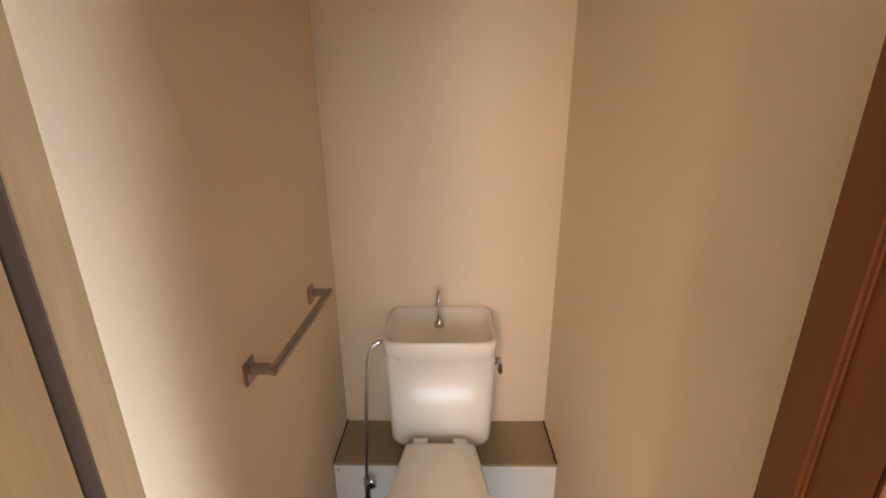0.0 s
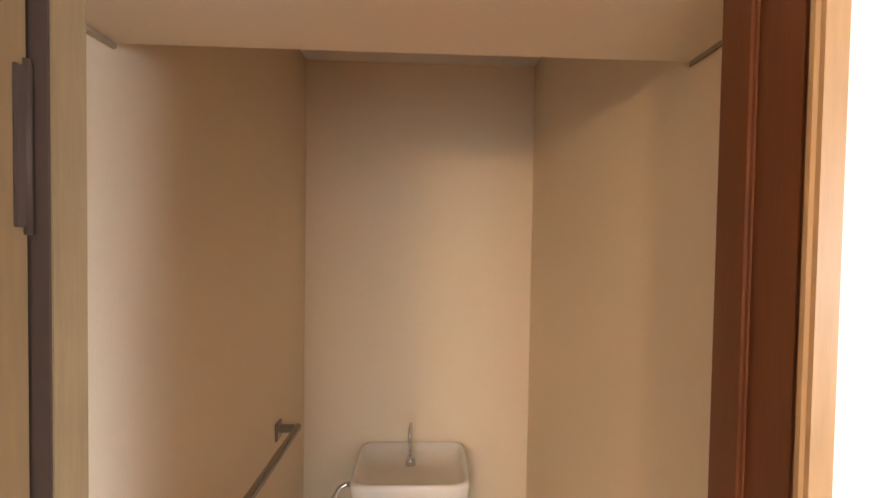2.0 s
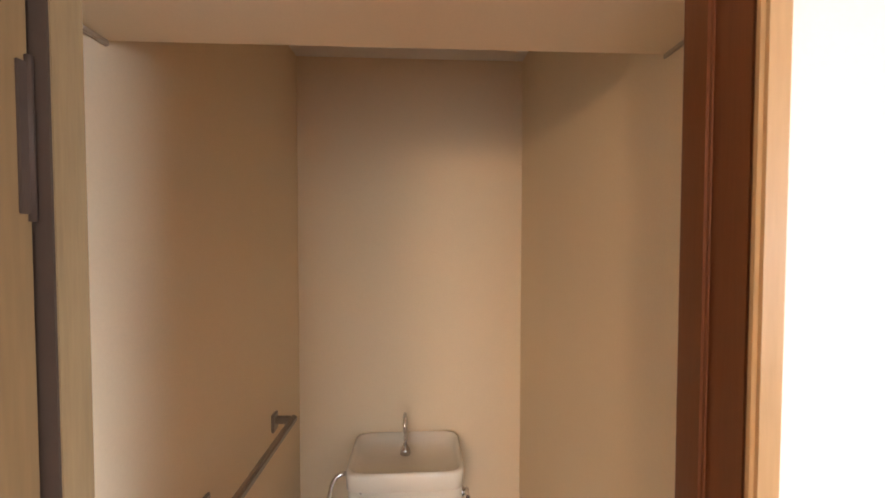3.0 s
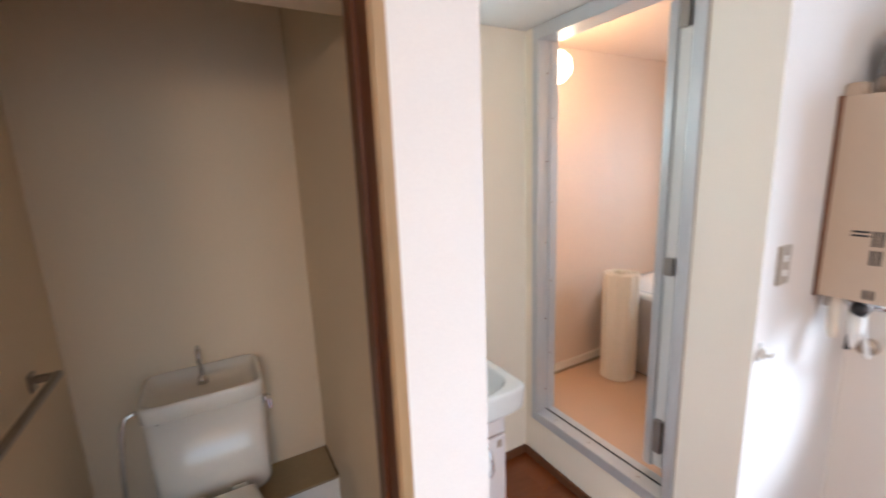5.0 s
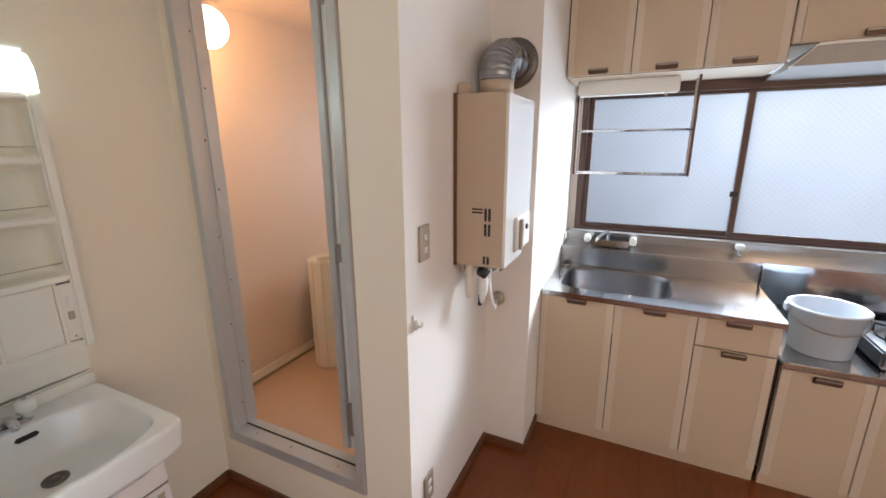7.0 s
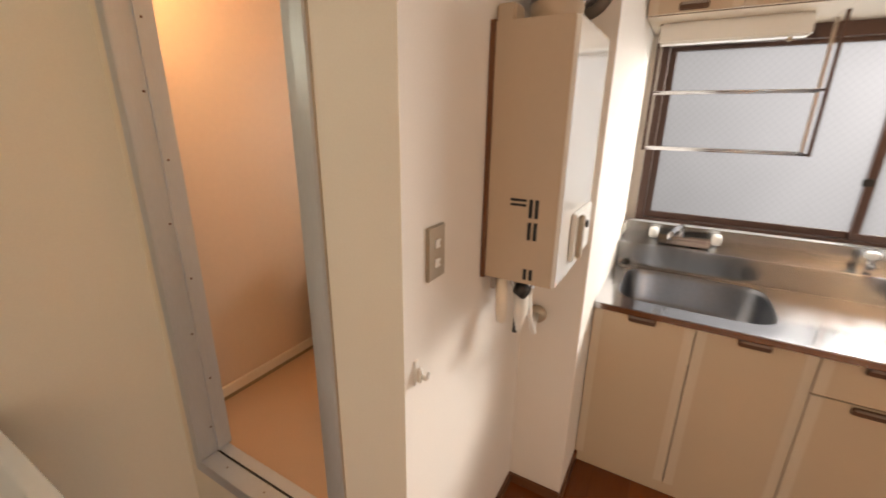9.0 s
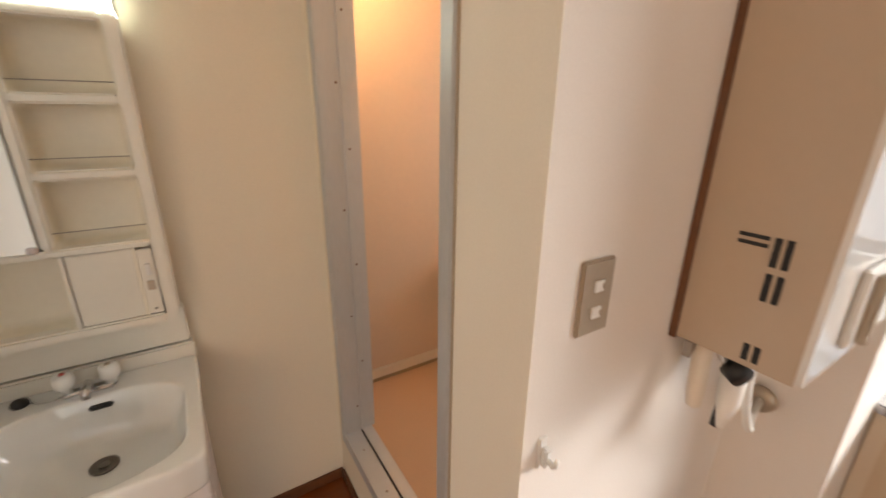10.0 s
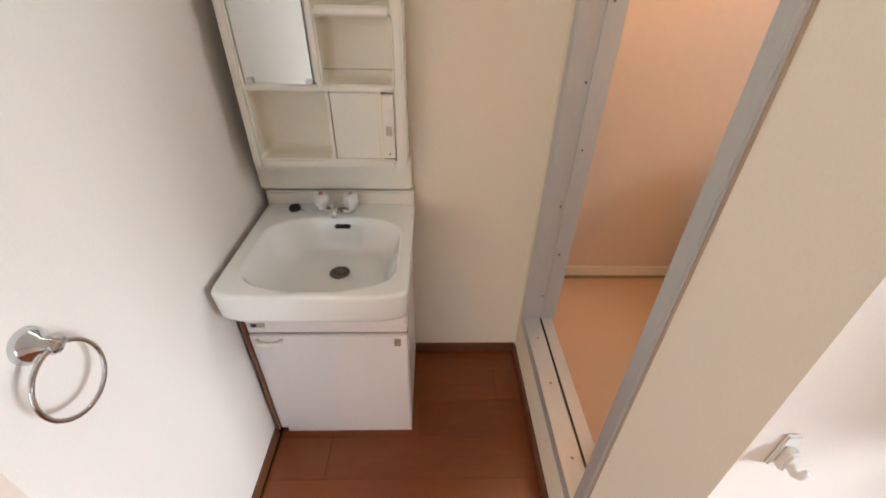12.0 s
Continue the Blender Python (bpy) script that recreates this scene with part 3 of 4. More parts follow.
part("divider", boxes((0.8445, 0.8674, CY0, 0.972, 1.142, 1.634), bevel=0.005), IVORY, cab)
part("divider", boxes((0.8674, 0.8757, CY0 + 0.002, 0.972, 0.9392, 1.1244), bevel=0.002), IVORY, cab)
for z in (1.296, 1.4572):
    part("shelf", boxes((0.8674, 1.0463, CY0, 0.972, z, z + 0.022), bevel=0.005), IVORY, cab)
for z in (1.1764, 1.3428, 1.504):
    part("guard_rail", tube([(0.8674, CY0 + 0.02, z), (1.0463, CY0 + 0.02, z)], 0.0013, 6), RAIL, cab, "thin metal guard rail")
part("top", boxes((0.6646, 1.0463, CY0, 0.972, 1.6236, 1.6444), bevel=0.004), IVORY, cab)
lampb = part("lamp_box", boxes((CX0, CX1, CY0 + 0.03, 0.972, 1.7489, 1.766), bevel=0.004), IVORY, cab)
part("lamp_cover", prism([(CY0 - 0.004, 1.646), (CY0 + 0.02, 1.646), (0.96, 1.646), (0.96, 1.748), (CY0 + 0.05, 1.748), (CY0 + 0.015, 1.735), (CY0 - 0.004, 1.70)], CX0 + 0.002, CX1 - 0.002, "x"), LAMP_COVER, cab, "lit white lamp cover")
def niche(x0, x1, z0, z1):
    """A moulded tray with rounded corners set in an opening of the cabinet."""
    cx, cz, hx, hz = (x0 + x1) / 2, (z0 + z1) / 2, (x1 - x0) / 2, (z1 - z0) / 2
    rings = ((0.004, 0.002, 16), (0.001, 0.008, 14), (-0.001, 0.060, 12), (-0.006, 0.078, 9), (-0.020, 0.084, 8))
    bm = loft([[(x, CY0 + y, z) for x, z, _ in oval(cx, cz, hx + g, hz + g, 0, p, 64)] for g, y, p in rings], False, True)
    return part("niche", bm, IVORY_IN, cab, "moulded ivory shelf recess")


for z0, z1 in ((1.142, 1.296), (1.318, 1.4572), (1.4792, 1.6236)):
    niche(0.8674, 1.0463, z0, z1)
niche(0.6646, 0.8674, 0.9392, 1.1244)
for x0, x1 in ((CX1 - 0.0015, CX1 + 0.001),):
    part("lamp_end", prism([(CY0 - 0.006, 1.645), (0.962, 1.645), (0.962, 1.7488), (CY0 + 0.05, 1.7488), (CY0 + 0.013, 1.737), (CY0 - 0.006, 1.70)], x0, x1, "x"), IVORY, cab, "ivory end cap of the lamp")
pane_m = boxes((0.6677, 0.8435, CY0 + 0.008, CY0 + 0.013, 1.1431, 1.6225))
hinge_line = Matrix.Translation((0.6677, CY0 + 0.010, 0))
bmesh.ops.transform(pane_m, matrix=hinge_line @ Matrix.Rotation(radians(-4), 4, "Z") @ hinge_line.inverted(), verts=pane_m.verts[:])
mir = part("mirror", pane_m, MIRROR, cab, "silvered mirror standing slightly ajar")
for x in (0.6823, 0.8331):
    part("clip", boxes((x - 0.009, x + 0.009, CY0 + 0.002 - 0.07 * (x - 0.6823), CY0 + 0.010, 1.142, 1.1566), bevel=0.002), CHROME, mir)
part("panel", boxes((0.8778, 1.0047, CY0 + 0.006, CY0 + 0.014, 0.9403, 1.1223), bevel=0.002), IVORY, cab, "plain ivory sliding panel")
sw = part("switch_strip", boxes((1.013, 1.0442, CY0 - 0.002, CY0 + 0.01, 0.9444, 1.1192), bevel=0.002), IVORY, cab)
part("stile", boxes((1.0052, 1.0125, CY0, 0.972, 0.9392, 1.1244)), IVORY_IN, cab)
part("toggle", boxes((1.0255, 1.0359, CY0 - 0.010, CY0 - 0.002, 1.0516, 1.0828), bevel=0.002), PLASTIC_W, sw)
part("socket", boxes((1.0213, 1.038, CY0 - 0.004, CY0 - 0.002, 1.01, 1.036), bevel=0.001), PLATE, sw)
part("screw", lathe([(0.003, 0), (0.003, -0.003)], (1.0286, CY0 - 0.002, 0.958), 8, "y"), RAIL, sw)
part("side_trim", boxes((CX0 - 0.008, CX0, 0.93, 0.968, 0.9112, 1.7484)), BASE, cab, "dark brown wall gap strip")
part("lower_panel", boxes((0.6012, 1.0806, 0.935, 0.972, 0.803, 0.9132), bevel=0.004), IVORY, cab)

ring = thing("towel_ring", (0.586, 0.12, 0.95), "chrome towel ring on the partition wall", "towel ring", moved=(-0.016, 0, 0.014))
part("mount", lathe([(0.027, 0), (0.027, 0.008), (0.022, 0.018), (0.012, 0.026), (0.010, 0.045)], (0.586, 0.147, 0.958), 24, "x"), CHROME, ring)
part("pivot", tube([(0.628, 0.136, 0.958), (0.628, 0.160, 0.958)], 0.007), CHROME, ring)
RC, RR = (0.626, 0.134, 0.903), 0.056
part("ring", tube([(RC[0] + 0.010 * (1 - math.sin(2 * math.pi * k / 40)) * 0.5, RC[1] + RR * math.cos(2 * math.pi * k / 40), RC[2] + RR * math.sin(2 * math.pi * k / 40)) for k in range(40)], 0.0036, 8, close=True), CHROME, ring)

# ---- switch wall ----
plate = thing("light_switch", (1.624, 0, 1.137), "two-gang light switch with brownish metal plate", "switch", moved=(-0.008, 0, 0.012))
part("plate", boxes((1.589, 1.659, -0.008, 0, 1.137, 1.257), bevel=0.003), PLATE, plate)
for z in (1.162, 1.205):
    k = part("rocker", boxes((1.614, 1.634, -0.012, -0.008, z + 0.003, z + 0.021), bevel=0.001), PLASTIC_W, plate)
    part("pilot", boxes((1.629, 1.634, -0.013, -0.012, z + 0.008, z + 0.016)), PLATE, k)
hook = thing("wall_hook", (1.547, 0, 0.905), "small white plastic wall hook on a plate", "wall hook", moved=(-0.006, 0, 0.02))
part("plate", boxes((1.538, 1.556, -0.005, 0, 0.905, 0.966), bevel=0.002), PLASTIC_W, hook)
part("body", boxes((1.541, 1.554, -0.018, -0.005, 0.914, 0.950), bevel=0.003), PLASTIC_W, hook)
part("prong", tube([(1.5475, -0.016, 0.930), (1.5475, -0.026, 0.927), (1.5475, -0.032, 0.933), (1.5475, -0.034, 0.944)], [0.005, 0.005, 0.0045, 0.004], 10), PLASTIC_W, hook)
socket = thing("wall_socket", (1.62, 0, 0.2), "low grey wall socket near the floor", "socket")
part("plate", boxes((1.585, 1.655, -0.008, 0, 0.19, 0.31), bevel=0.003), PLATE, socket)
for z in (0.225, 0.262):
    part("outlet", boxes((1.608, 1.632, -0.011, -0.008, z, z + 0.022), bevel=0.001), PLASTIC_W, socket)

# ---- water heater ----
heater = thing("water_heater", (2.05, -0.1, 1.06), "beige wall-mounted gas water heater", "water heater", moved=(-0.018, 0, 0.014))
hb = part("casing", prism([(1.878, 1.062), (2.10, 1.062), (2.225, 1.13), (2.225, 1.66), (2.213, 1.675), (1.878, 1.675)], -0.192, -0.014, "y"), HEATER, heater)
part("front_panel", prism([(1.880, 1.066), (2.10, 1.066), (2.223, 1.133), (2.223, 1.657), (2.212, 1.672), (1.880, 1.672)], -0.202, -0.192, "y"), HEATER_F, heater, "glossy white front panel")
# plate coloured dark to stand for the shadow gap behind the heater
part("back_plate", boxes((1.873, 2.230, -0.014, -0.002, 1.058, 1.678)), BASE, heater, "back plate, dark brown for the shadow gap at the wall")
ctl = part("control_panel", boxes((1.99, 2.19, -0.214, -0.2015, 1.10, 1.235), bevel=0.004), PLASTIC_W, heater, "white control panel")
part("slider", boxes((2.02, 2.04, -0.228, -0.214, 1.105, 1.225), bevel=0.003), PLATE, ctl)
part("button", lathe([(0.012, 0), (0.011, -0.006)], (2.13, -0.214, 1.18), 14, "y"), BLACK, ctl)
slots = [(-0.115, -0.074, 1.274, 1.280), (-0.115, -0.074, 1.262, 1.268), (-0.131, -0.122, 1.235, 1.281), (-0.146, -0.137, 1.235, 1.281), (-0.131, -0.122, 1.179, 1.224), (-0.146, -0.137, 1.179, 1.224), (-0.128, -0.119, 1.073, 1.102), (-0.143, -0.134, 1.073, 1.102)]
for y0, y1, z0, z1 in slots:
    part("vent_slot", boxes((1.8765, 1.8785, y0, y1, z0, z1)), RUBBER, heater, "black vent slot")
part("flange", boxes((1.99, 2.12, -0.16, -0.03, 1.675, 1.686), bevel=0.003), RAIL, heater)
part("wall_bracket", boxes((1.90, 1.96, -0.05, -0.005, 1.675, 1.715), bevel=0.004), HEATER, heater)
duct = thing("flue_duct", (2.05, -0.1, 1.686), "ribbed metal flue elbow running into the pillar", "flue", moved=(-0.018, 0, 0.012))
part("collar", lathe([(0.064, 0), (0.064, 0.050), (0.060, 0.052)], (2.045, -0.100, 1.684), 32), HEATER, duct, "pale sheet-metal collar")
arc = [(2.045 + 0.095 * (1 - math.cos(a)), -0.100, 1.735 + 0.095 * math.sin(a)) for a in [math.pi / 2 * k / 40 for k in range(41)]]
part("elbow", tube(arc + [(2.19, -0.1, 1.830)], [0.064 + (0.003 if i % 4 < 2 else 0) for i in range(41)] + [0.066], 32), DUCT, duct)
part("straight", tube([(2.19, -0.1, 1.830), (2.267, -0.1, 1.830)], 0.069, 32), DUCT, duct)
part("rosette", lathe([(0.100, 0), (0.097, -0.008), (0.069, -0.012)], (2.2665, -0.1, 1.830), 32, "x"), DRAIN, duct, "dark wall rosette")
pipes = thing("heater_pipes", (2.0, -0.1, 0.85), "lagged water and gas pipes under the heater", "pipes", moved=(-0.018, 0, 0.014))
part("stub", tube([(1.915, -0.075, 1.062), (1.915, -0.085, 1.045), (1.905, -0.105, 1.035)], 0.013), CHROME, pipes)
part("cap", tube([(1.906, -0.100, 1.036), (1.895, -0.125, 1.030)], 0.020, 18), RUBBER, pipes, "round black cap")
part("drain_horn", tube([(1.955, -0.085, 1.062), (1.955, -0.090, 1.02), (1.950, -0.095, 0.985), (1.938, -0.100, 0.945), (1.918, -0.104, 0.900)], [0.012, 0.016, 0.022, 0.019, 0.006], 16), PLASTIC_W, pipes, "white tapered drain horn")
part("lagged_pipe", tube([(1.905, -0.052, 1.060), (1.905, -0.054, 1.03), (1.906, -0.056, 0.955), (1.907, -0.057, 0.925), (1.907, -0.057, 0.918)], [0.015, 0.016, 0.016, 0.013, 0.004], 18), CREAM_TRIM, pipes, "cream lagged pipe end")
part("bracket", prism([(1.876, 1.061), (1.910, 1.061), (1.876, 1.030)], -0.045, -0.030, "y"), RAIL, pipes, "grey sheet-metal bracket")
part("union_nut", lathe([(0.014, 0), (0.016, -0.006), (0.016, -0.020), (0.012, -0.026)], (2.01, -0.10, 1.060), 6), CHROME, pipes)
part("union_nut", lathe([(0.013, 0), (0.015, -0.005), (0.015, -0.018), (0.011, -0.024)], (2.075, -0.10, 1.060), 6), CHROME, pipes)
part("pull_tag", prism([(1.950, 0.955), (1.962, 0.880), (1.938, 0.880)], -0.092, -0.080, "y"), RUBBER, pipes)
part("valve", boxes((1.975, 2.060, -0.120, -0.080, 1.000, 1.035), bevel=0.008), CHROME, pipes)
part("valve_cap", lathe([(0.016, 0), (0.016, -0.02), (0.010, -0.026)], (2.045, -0.12, 1.015), 16, "y"), CHROME, pipes)
part("gas_hose", tube([(2.01, -0.10, 1.062), (2.01, -0.10, 0.97), (2.016, -0.105, 0.91), (2.04, -0.11, 0.850), (2.075, -0.105, 0.822), (2.12, -0.09, 0.810), (2.248, -0.063, 0.800)], 0.008), PLASTIC_W, pipes)
part("flange", lathe([(0.034, 0), (0.032, -0.010), (0.014, -0.014)], (2.2495, -0.063, 0.80), 24, "x"), PLATE, pipes)
part("elbow", tube([(2.075, -0.10, 1.062), (2.075, -0.10, 1.02), (2.12, -0.09, 0.985), (2.248, -0.08, 0.985)], 0.009), CHROME, pipes)

# ---- kitchen ----
XK = 2.50


def pull(parent, x, y, z, w=0.095):
    h = part("handle", boxes((x - 0.012, x, y - w / 2, y + w / 2, z - 0.014, z + 0.014), bevel=0.004), PULL, parent, "dark brown pull")
    part("lip", boxes((x - 0.016, x - 0.012, y - w / 2 + 0.006, y + w / 2 - 0.006, z + 0.004, z + 0.012)), RAIL, h)


def door(parent, x, y0, y1, z0, z1, handle, name="door"):
    """A beige door or drawer front with pale rounded side edges; y0 > y1."""
    d = part(name, boxes((x, x + 0.018, y1 + 0.034, y0 - 0.034, z0, z1)), DOOR_BEIGE, parent, "beige laminate front")
    for a, b in ((y0 - 0.034, y0 - 0.0005), (y1 + 0.0005, y1 + 0.034)):
        part("edge", boxes((x - 0.0015, x + 0.018, min(a, b), max(a, b), z0, z1), bevel=0.0014), DOOR_EDGE, d, "pale rounded edge")
    pull(d, x, (y0 + y1) / 2, handle)
    return d


def cabinet_body(parent, y0, y1, z0, z1, x0, x1):
    part("body", boxes((x0, x1, y1 + 0.001, y0 - 0.001, z0, z1)), DOOR_EDGE, parent)
    # added dark sheet: shade of the narrow gaps between the fronts
    part("gap_shade", boxes((x0 - 0.0015, x0 - 0.0002, y1 + 0.002, y0 - 0.002, z0 + 0.002, z1 - 0.002)), DARK, parent, "dark sheet giving the shade in the gaps between fronts")


sink_cab = thing("sink_cabinet", (2.75, -0.7, 0), "beige kitchen sink cabinet with three fronts and a drawer", "cabinet")
cabinet_body(sink_cab, -0.214, -1.221, 0.060, 0.610, 2.5205, 3.03)
part("top_rail", boxes((2.5205, 2.56, -1.220, -0.215, 0.610, 0.774)), DOOR_EDGE, sink_cab)
part("side_panel", boxes((2.56, 3.03, -1.220, -1.204, 0.610, 0.774)), DOOR_EDGE, sink_cab)
part("kickboard", boxes((2.512, 2.54, -1.220, -0.215, 0, 0.058)), DOOR_BEIGE, sink_cab, "beige kickboard")
door(sink_cab, XK, -0.216, -0.566, 0.062, 0.772, 0.757)
door(sink_cab, XK, -0.569, -0.912, 0.062, 0.772, 0.757)
door(sink_cab, XK, -0.915, -1.219, 0.634, 0.772, 0.757, "drawer")
door(sink_cab, XK, -0.915, -1.219, 0.062, 0.628, 0.611)

# stainless top with pressed bowl, upstand and tap ledge
counter = thing("sink_counter", (2.76, -0.7, 0.755), "stainless steel sink counter with upstand", "counter")


def holed_plate(x0, x1, y0, y1, z, hole):
    bm = bmesh.new()
    rim = [bm.verts.new(p) for p in ((x0, y0, z), (x1, y0, z), (x1, y1, z), (x0, y1, z))]
    inner = [bm.verts.new(p) for p in hole]
    es = [bm.edges.new((lp[i], lp[(i + 1) % len(lp)])) for lp in (rim, inner) for i in range(len(lp))]
    bmesh.ops.triangle_fill(bm, edges=es, use_beauty=True)
    bmesh.ops.recalc_face_normals(bm, faces=bm.faces[:])
    for fc in bm.faces:
        if fc.normal.z < 0:
            fc.normal_flip()
    return bm


hole = oval(2.782, -0.548, 0.205, 0.272, 0.7981, 5, 64)
part("top", holed_plate(2.495, 3.02, -1.228, -0.214, 0.7981, hole), STEEL, counter)
part("front_edge", boxes((2.482, 2.497, -1.230, -0.214, 0.772, 0.7985), bevel=0.003), STEEL, counter)
part("end_edge", boxes((2.497, 3.02, -1.232, -1.227, 0.752, 0.7980), bevel=0.001), STEEL, counter)
sink_loops = [oval(2.782, -0.548, 0.205 - a, 0.272 - a, z, 5, 64) for a, z in ((0, 0.7981), (0.004, 0.794), (0.008, 0.778), (0.016, 0.66), (0.035, 0.632), (0.07, 0.624), (0.17, 0.620))]
bowl_k = part("sink_bowl", loft(sink_loops, False, True), STEEL_DULL, counter, "deep brushed steel sink bowl, darkened for the shade of its recess")
part("drain", lathe([(0.055, 0), (0.055, 0.004), (0.045, 0.006), (0.040, 0.002)], (2.86, -0.548, 0.621), 28), RAIL, bowl_k)
part("upstand", boxes((3.02, 3.032, -1.228, -0.214, 0.7985, 0.907)), STEEL_BRUSHED, counter, "brushed steel upstand, darkened for the floor's reflection")
part("ledge", boxes((3.018, 3.172, -1.97, -0.214, 0.9075, 0.914), bevel=0.002), STEEL, counter, "steel tap ledge")
part("splash_panel", boxes((3.170, 3.178, -1.97, -0.214, 0.914, 0.985)), STEEL_BRUSHED, counter, "steel splash strip under the window")
strainer = thing("sink_strainer", (2.965, -0.235, 0.78), "small dark sink stopper on the counter", "stopper", moved=(0, -0.006, 0.018))
part("disc", lathe([(0.026, 0), (0.026, 0.008), (0.016, 0.012)], (2.985, -0.255, 0.7805), 24), RAIL, strainer)
part("ring", lathe([(0.016, 0.012), (0.014, 0.018)], (2.985, -0.255, 0.7805), 24), RUBBER, strainer)

mixer = thing("kitchen_tap", (3.09, -0.47, 0.914), "two-handle chrome kitchen mixer with white knobs", "tap", moved=(0, -0.008, 0.006))
part("body", boxes((3.065, 3.105, -0.60, -0.36, 0.925, 0.950), bevel=0.008), CHROME, mixer)
part("base", boxes((3.06, 3.11, -0.585, -0.375, 0.914, 0.925), bevel=0.003), CHROME, mixer)
for y in (-0.352, -0.608):
    k = part("knob", lathe([(0.012, -0.02), (0.024, -0.016), (0.028, 0.0), (0.024, 0.016), (0.012, 0.02)], (3.085, y, 0.955), 20, "y"), PLASTIC_W, mixer, "white knob")
part("spout", tube([(3.085, -0.47, 0.94), (3.085, -0.47, 0.985), (3.075, -0.465, 1.000), (3.03, -0.45, 1.002), (2.96, -0.43, 0.995), (2.935, -0.423, 0.985), (2.93, -0.42, 0.965)], 0.011), CHROME, mixer)
valve2 = thing("ledge_valve", (3.09, -1.13, 0.914), "small chrome single tap on the ledge", "tap", moved=(0, -0.008, 0.006))
part("stem", tube([(3.09, -1.13, 0.914), (3.09, -1.13, 0.955)], 0.012), CHROME, valve2)
part("knob", lathe([(0.013, 0), (0.022, 0.006), (0.024, 0.022), (0.018, 0.030)], (3.09, -1.13, 0.957), 20), PLASTIC_W, valve2)
part("nozzle", tube([(3.09, -1.13, 0.94), (3.06, -1.13, 0.94), (3.048, -1.13, 0.932)], 0.008), CHROME, valve2)
sign = thing("wall_tag", (3.11, -0.23, 0.914), "small white notice standing on the tap ledge", "notice", moved=(0, -0.008, 0.006))
part("card", boxes((3.085, 3.16, -0.2175, -0.2145, 0.93, 0.972)), IVORY, sign)

# gas side
gas_cab = thing("gas_cabinet", (2.75, -1.52, 0), "low beige cabinet under the gas stove", "cabinet", moved=(0, -0.018, 0.0))
cabinet_body(gas_cab, -1.222, -1.835, 0.060, 0.585, 2.5205, 3.03)
part("kickboard", boxes((2.512, 2.54, -1.834, -1.223, 0, 0.058)), DOOR_BEIGE, gas_cab, "beige kickboard")
door(gas_cab, XK, -1.224, -1.528, 0.062, 0.590, 0.568)
door(gas_cab, XK, -1.531, -1.833, 0.062, 0.590, 0.568)
part("gap", boxes((2.53, 2.56, -1.221, -1.206, 0.085, 0.60)), DARK, gas_cab, "dark gap between the cabinets")
gas_top = thing("gas_counter", (2.76, -1.52, 0.59), "low stainless counter with splashback for the stove", "counter", moved=(0, -0.018, 0.012))
part("top", boxes((2.482, 3.02, -1.84, -1.217, 0.588, 0.618), bevel=0.003), STEEL, gas_top)
part("splashback", boxes((3.02, 3.03, -1.84, -1.217, 0.618, 0.907)), STEEL, gas_top, "steel splashback")
part("trim", boxes((3.008, 3.02, -1.222, -1.2165, 0.80, 0.87)), RAIL, gas_top)
bucket = thing("bucket", (2.675, -1.385, 0.618), "pale blue plastic bucket on the gas counter", "bucket", moved=(0, -0.018, 0.012))
part("pail", lathe([(0.100, 0), (0.108, 0.004), (0.128, 0.195), (0.138, 0.197), (0.140, 0.206), (0.134, 0.210), (0.124, 0.206), (0.104, 0.012), (0.02, 0.010)], (2.675, -1.385, 0.618), 48), BUCKET, bucket)
part("handle", tube([(2.675 - 0.133 * math.sin(math.pi * k / 20) - 0.006, -1.385 + 0.139 * math.cos(math.pi * k / 20), 0.800 - 0.055 * math.sin(math.pi * k / 20)) for k in range(21)], 0.003, 8), RAIL, bucket, "thin wire handle")
for y in (-1.244, -1.526):
    part("ear", boxes((2.655, 2.695, y - 0.006, y + 0.006, 0.785, 0.822), bevel=0.004), BUCKET, bucket)
packet = thing("packet", (2.86, -1.245, 0.618), "small paper packet with red print", "packet", moved=(0, -0.018, 0.012))
part("carton", boxes((2.80, 2.90, -1.262, -1.228, 0.618, 0.700), bevel=0.002), IVORY, packet)
part("print", boxes((2.7985, 2.8005, -1.254, -1.236, 0.65, 0.678)), RED, packet)
stove = thing("gas_stove", (2.74, -1.68, 0.618), "black table-top gas stove with burner grate", "gas stove", moved=(0, -0.018, 0.012))
part("body", boxes((2.55, 2.96, -1.835, -1.54, 0.626, 0.70), bevel=0.008), STEEL_DULL, stove)
for dx, dy in ((2.57, -1.56), (2.94, -1.56), (2.57, -1.815), (2.94, -1.815)):
    part("foot", lathe([(0.014, 0), (0.012, 0.010)], (dx, dy, 0.617), 12), RUBBER, stove)
part("drip_tray", lathe([(0.105, 0), (0.105, 0.006), (0.09, 0.004), (0.05, 0.010), (0.045, 0.024), (0.02, 0.026)], (2.74, -1.69, 0.70), 32), BLACK, stove)
for k in range(6):
    a = math.pi / 3 * k
    part("grate_arm", tube([(2.74 + 0.11 * math.cos(a), -1.69 + 0.11 * math.sin(a), 0.703), (2.74 + 0.11 * math.cos(a), -1.69 + 0.11 * math.sin(a), 0.738), (2.74 + 0.03 * math.cos(a), -1.69 + 0.03 * math.sin(a), 0.738)], 0.005, 8), BLACK, stove)
for y in (-1.62, -1.76):
    part("dial", lathe([(0.022, 0), (0.020, -0.018), (0.010, -0.020)], (2.55, y, 0.662), 20, "x"), BLACK, stove)

# upper cabinets
XU = 2.816
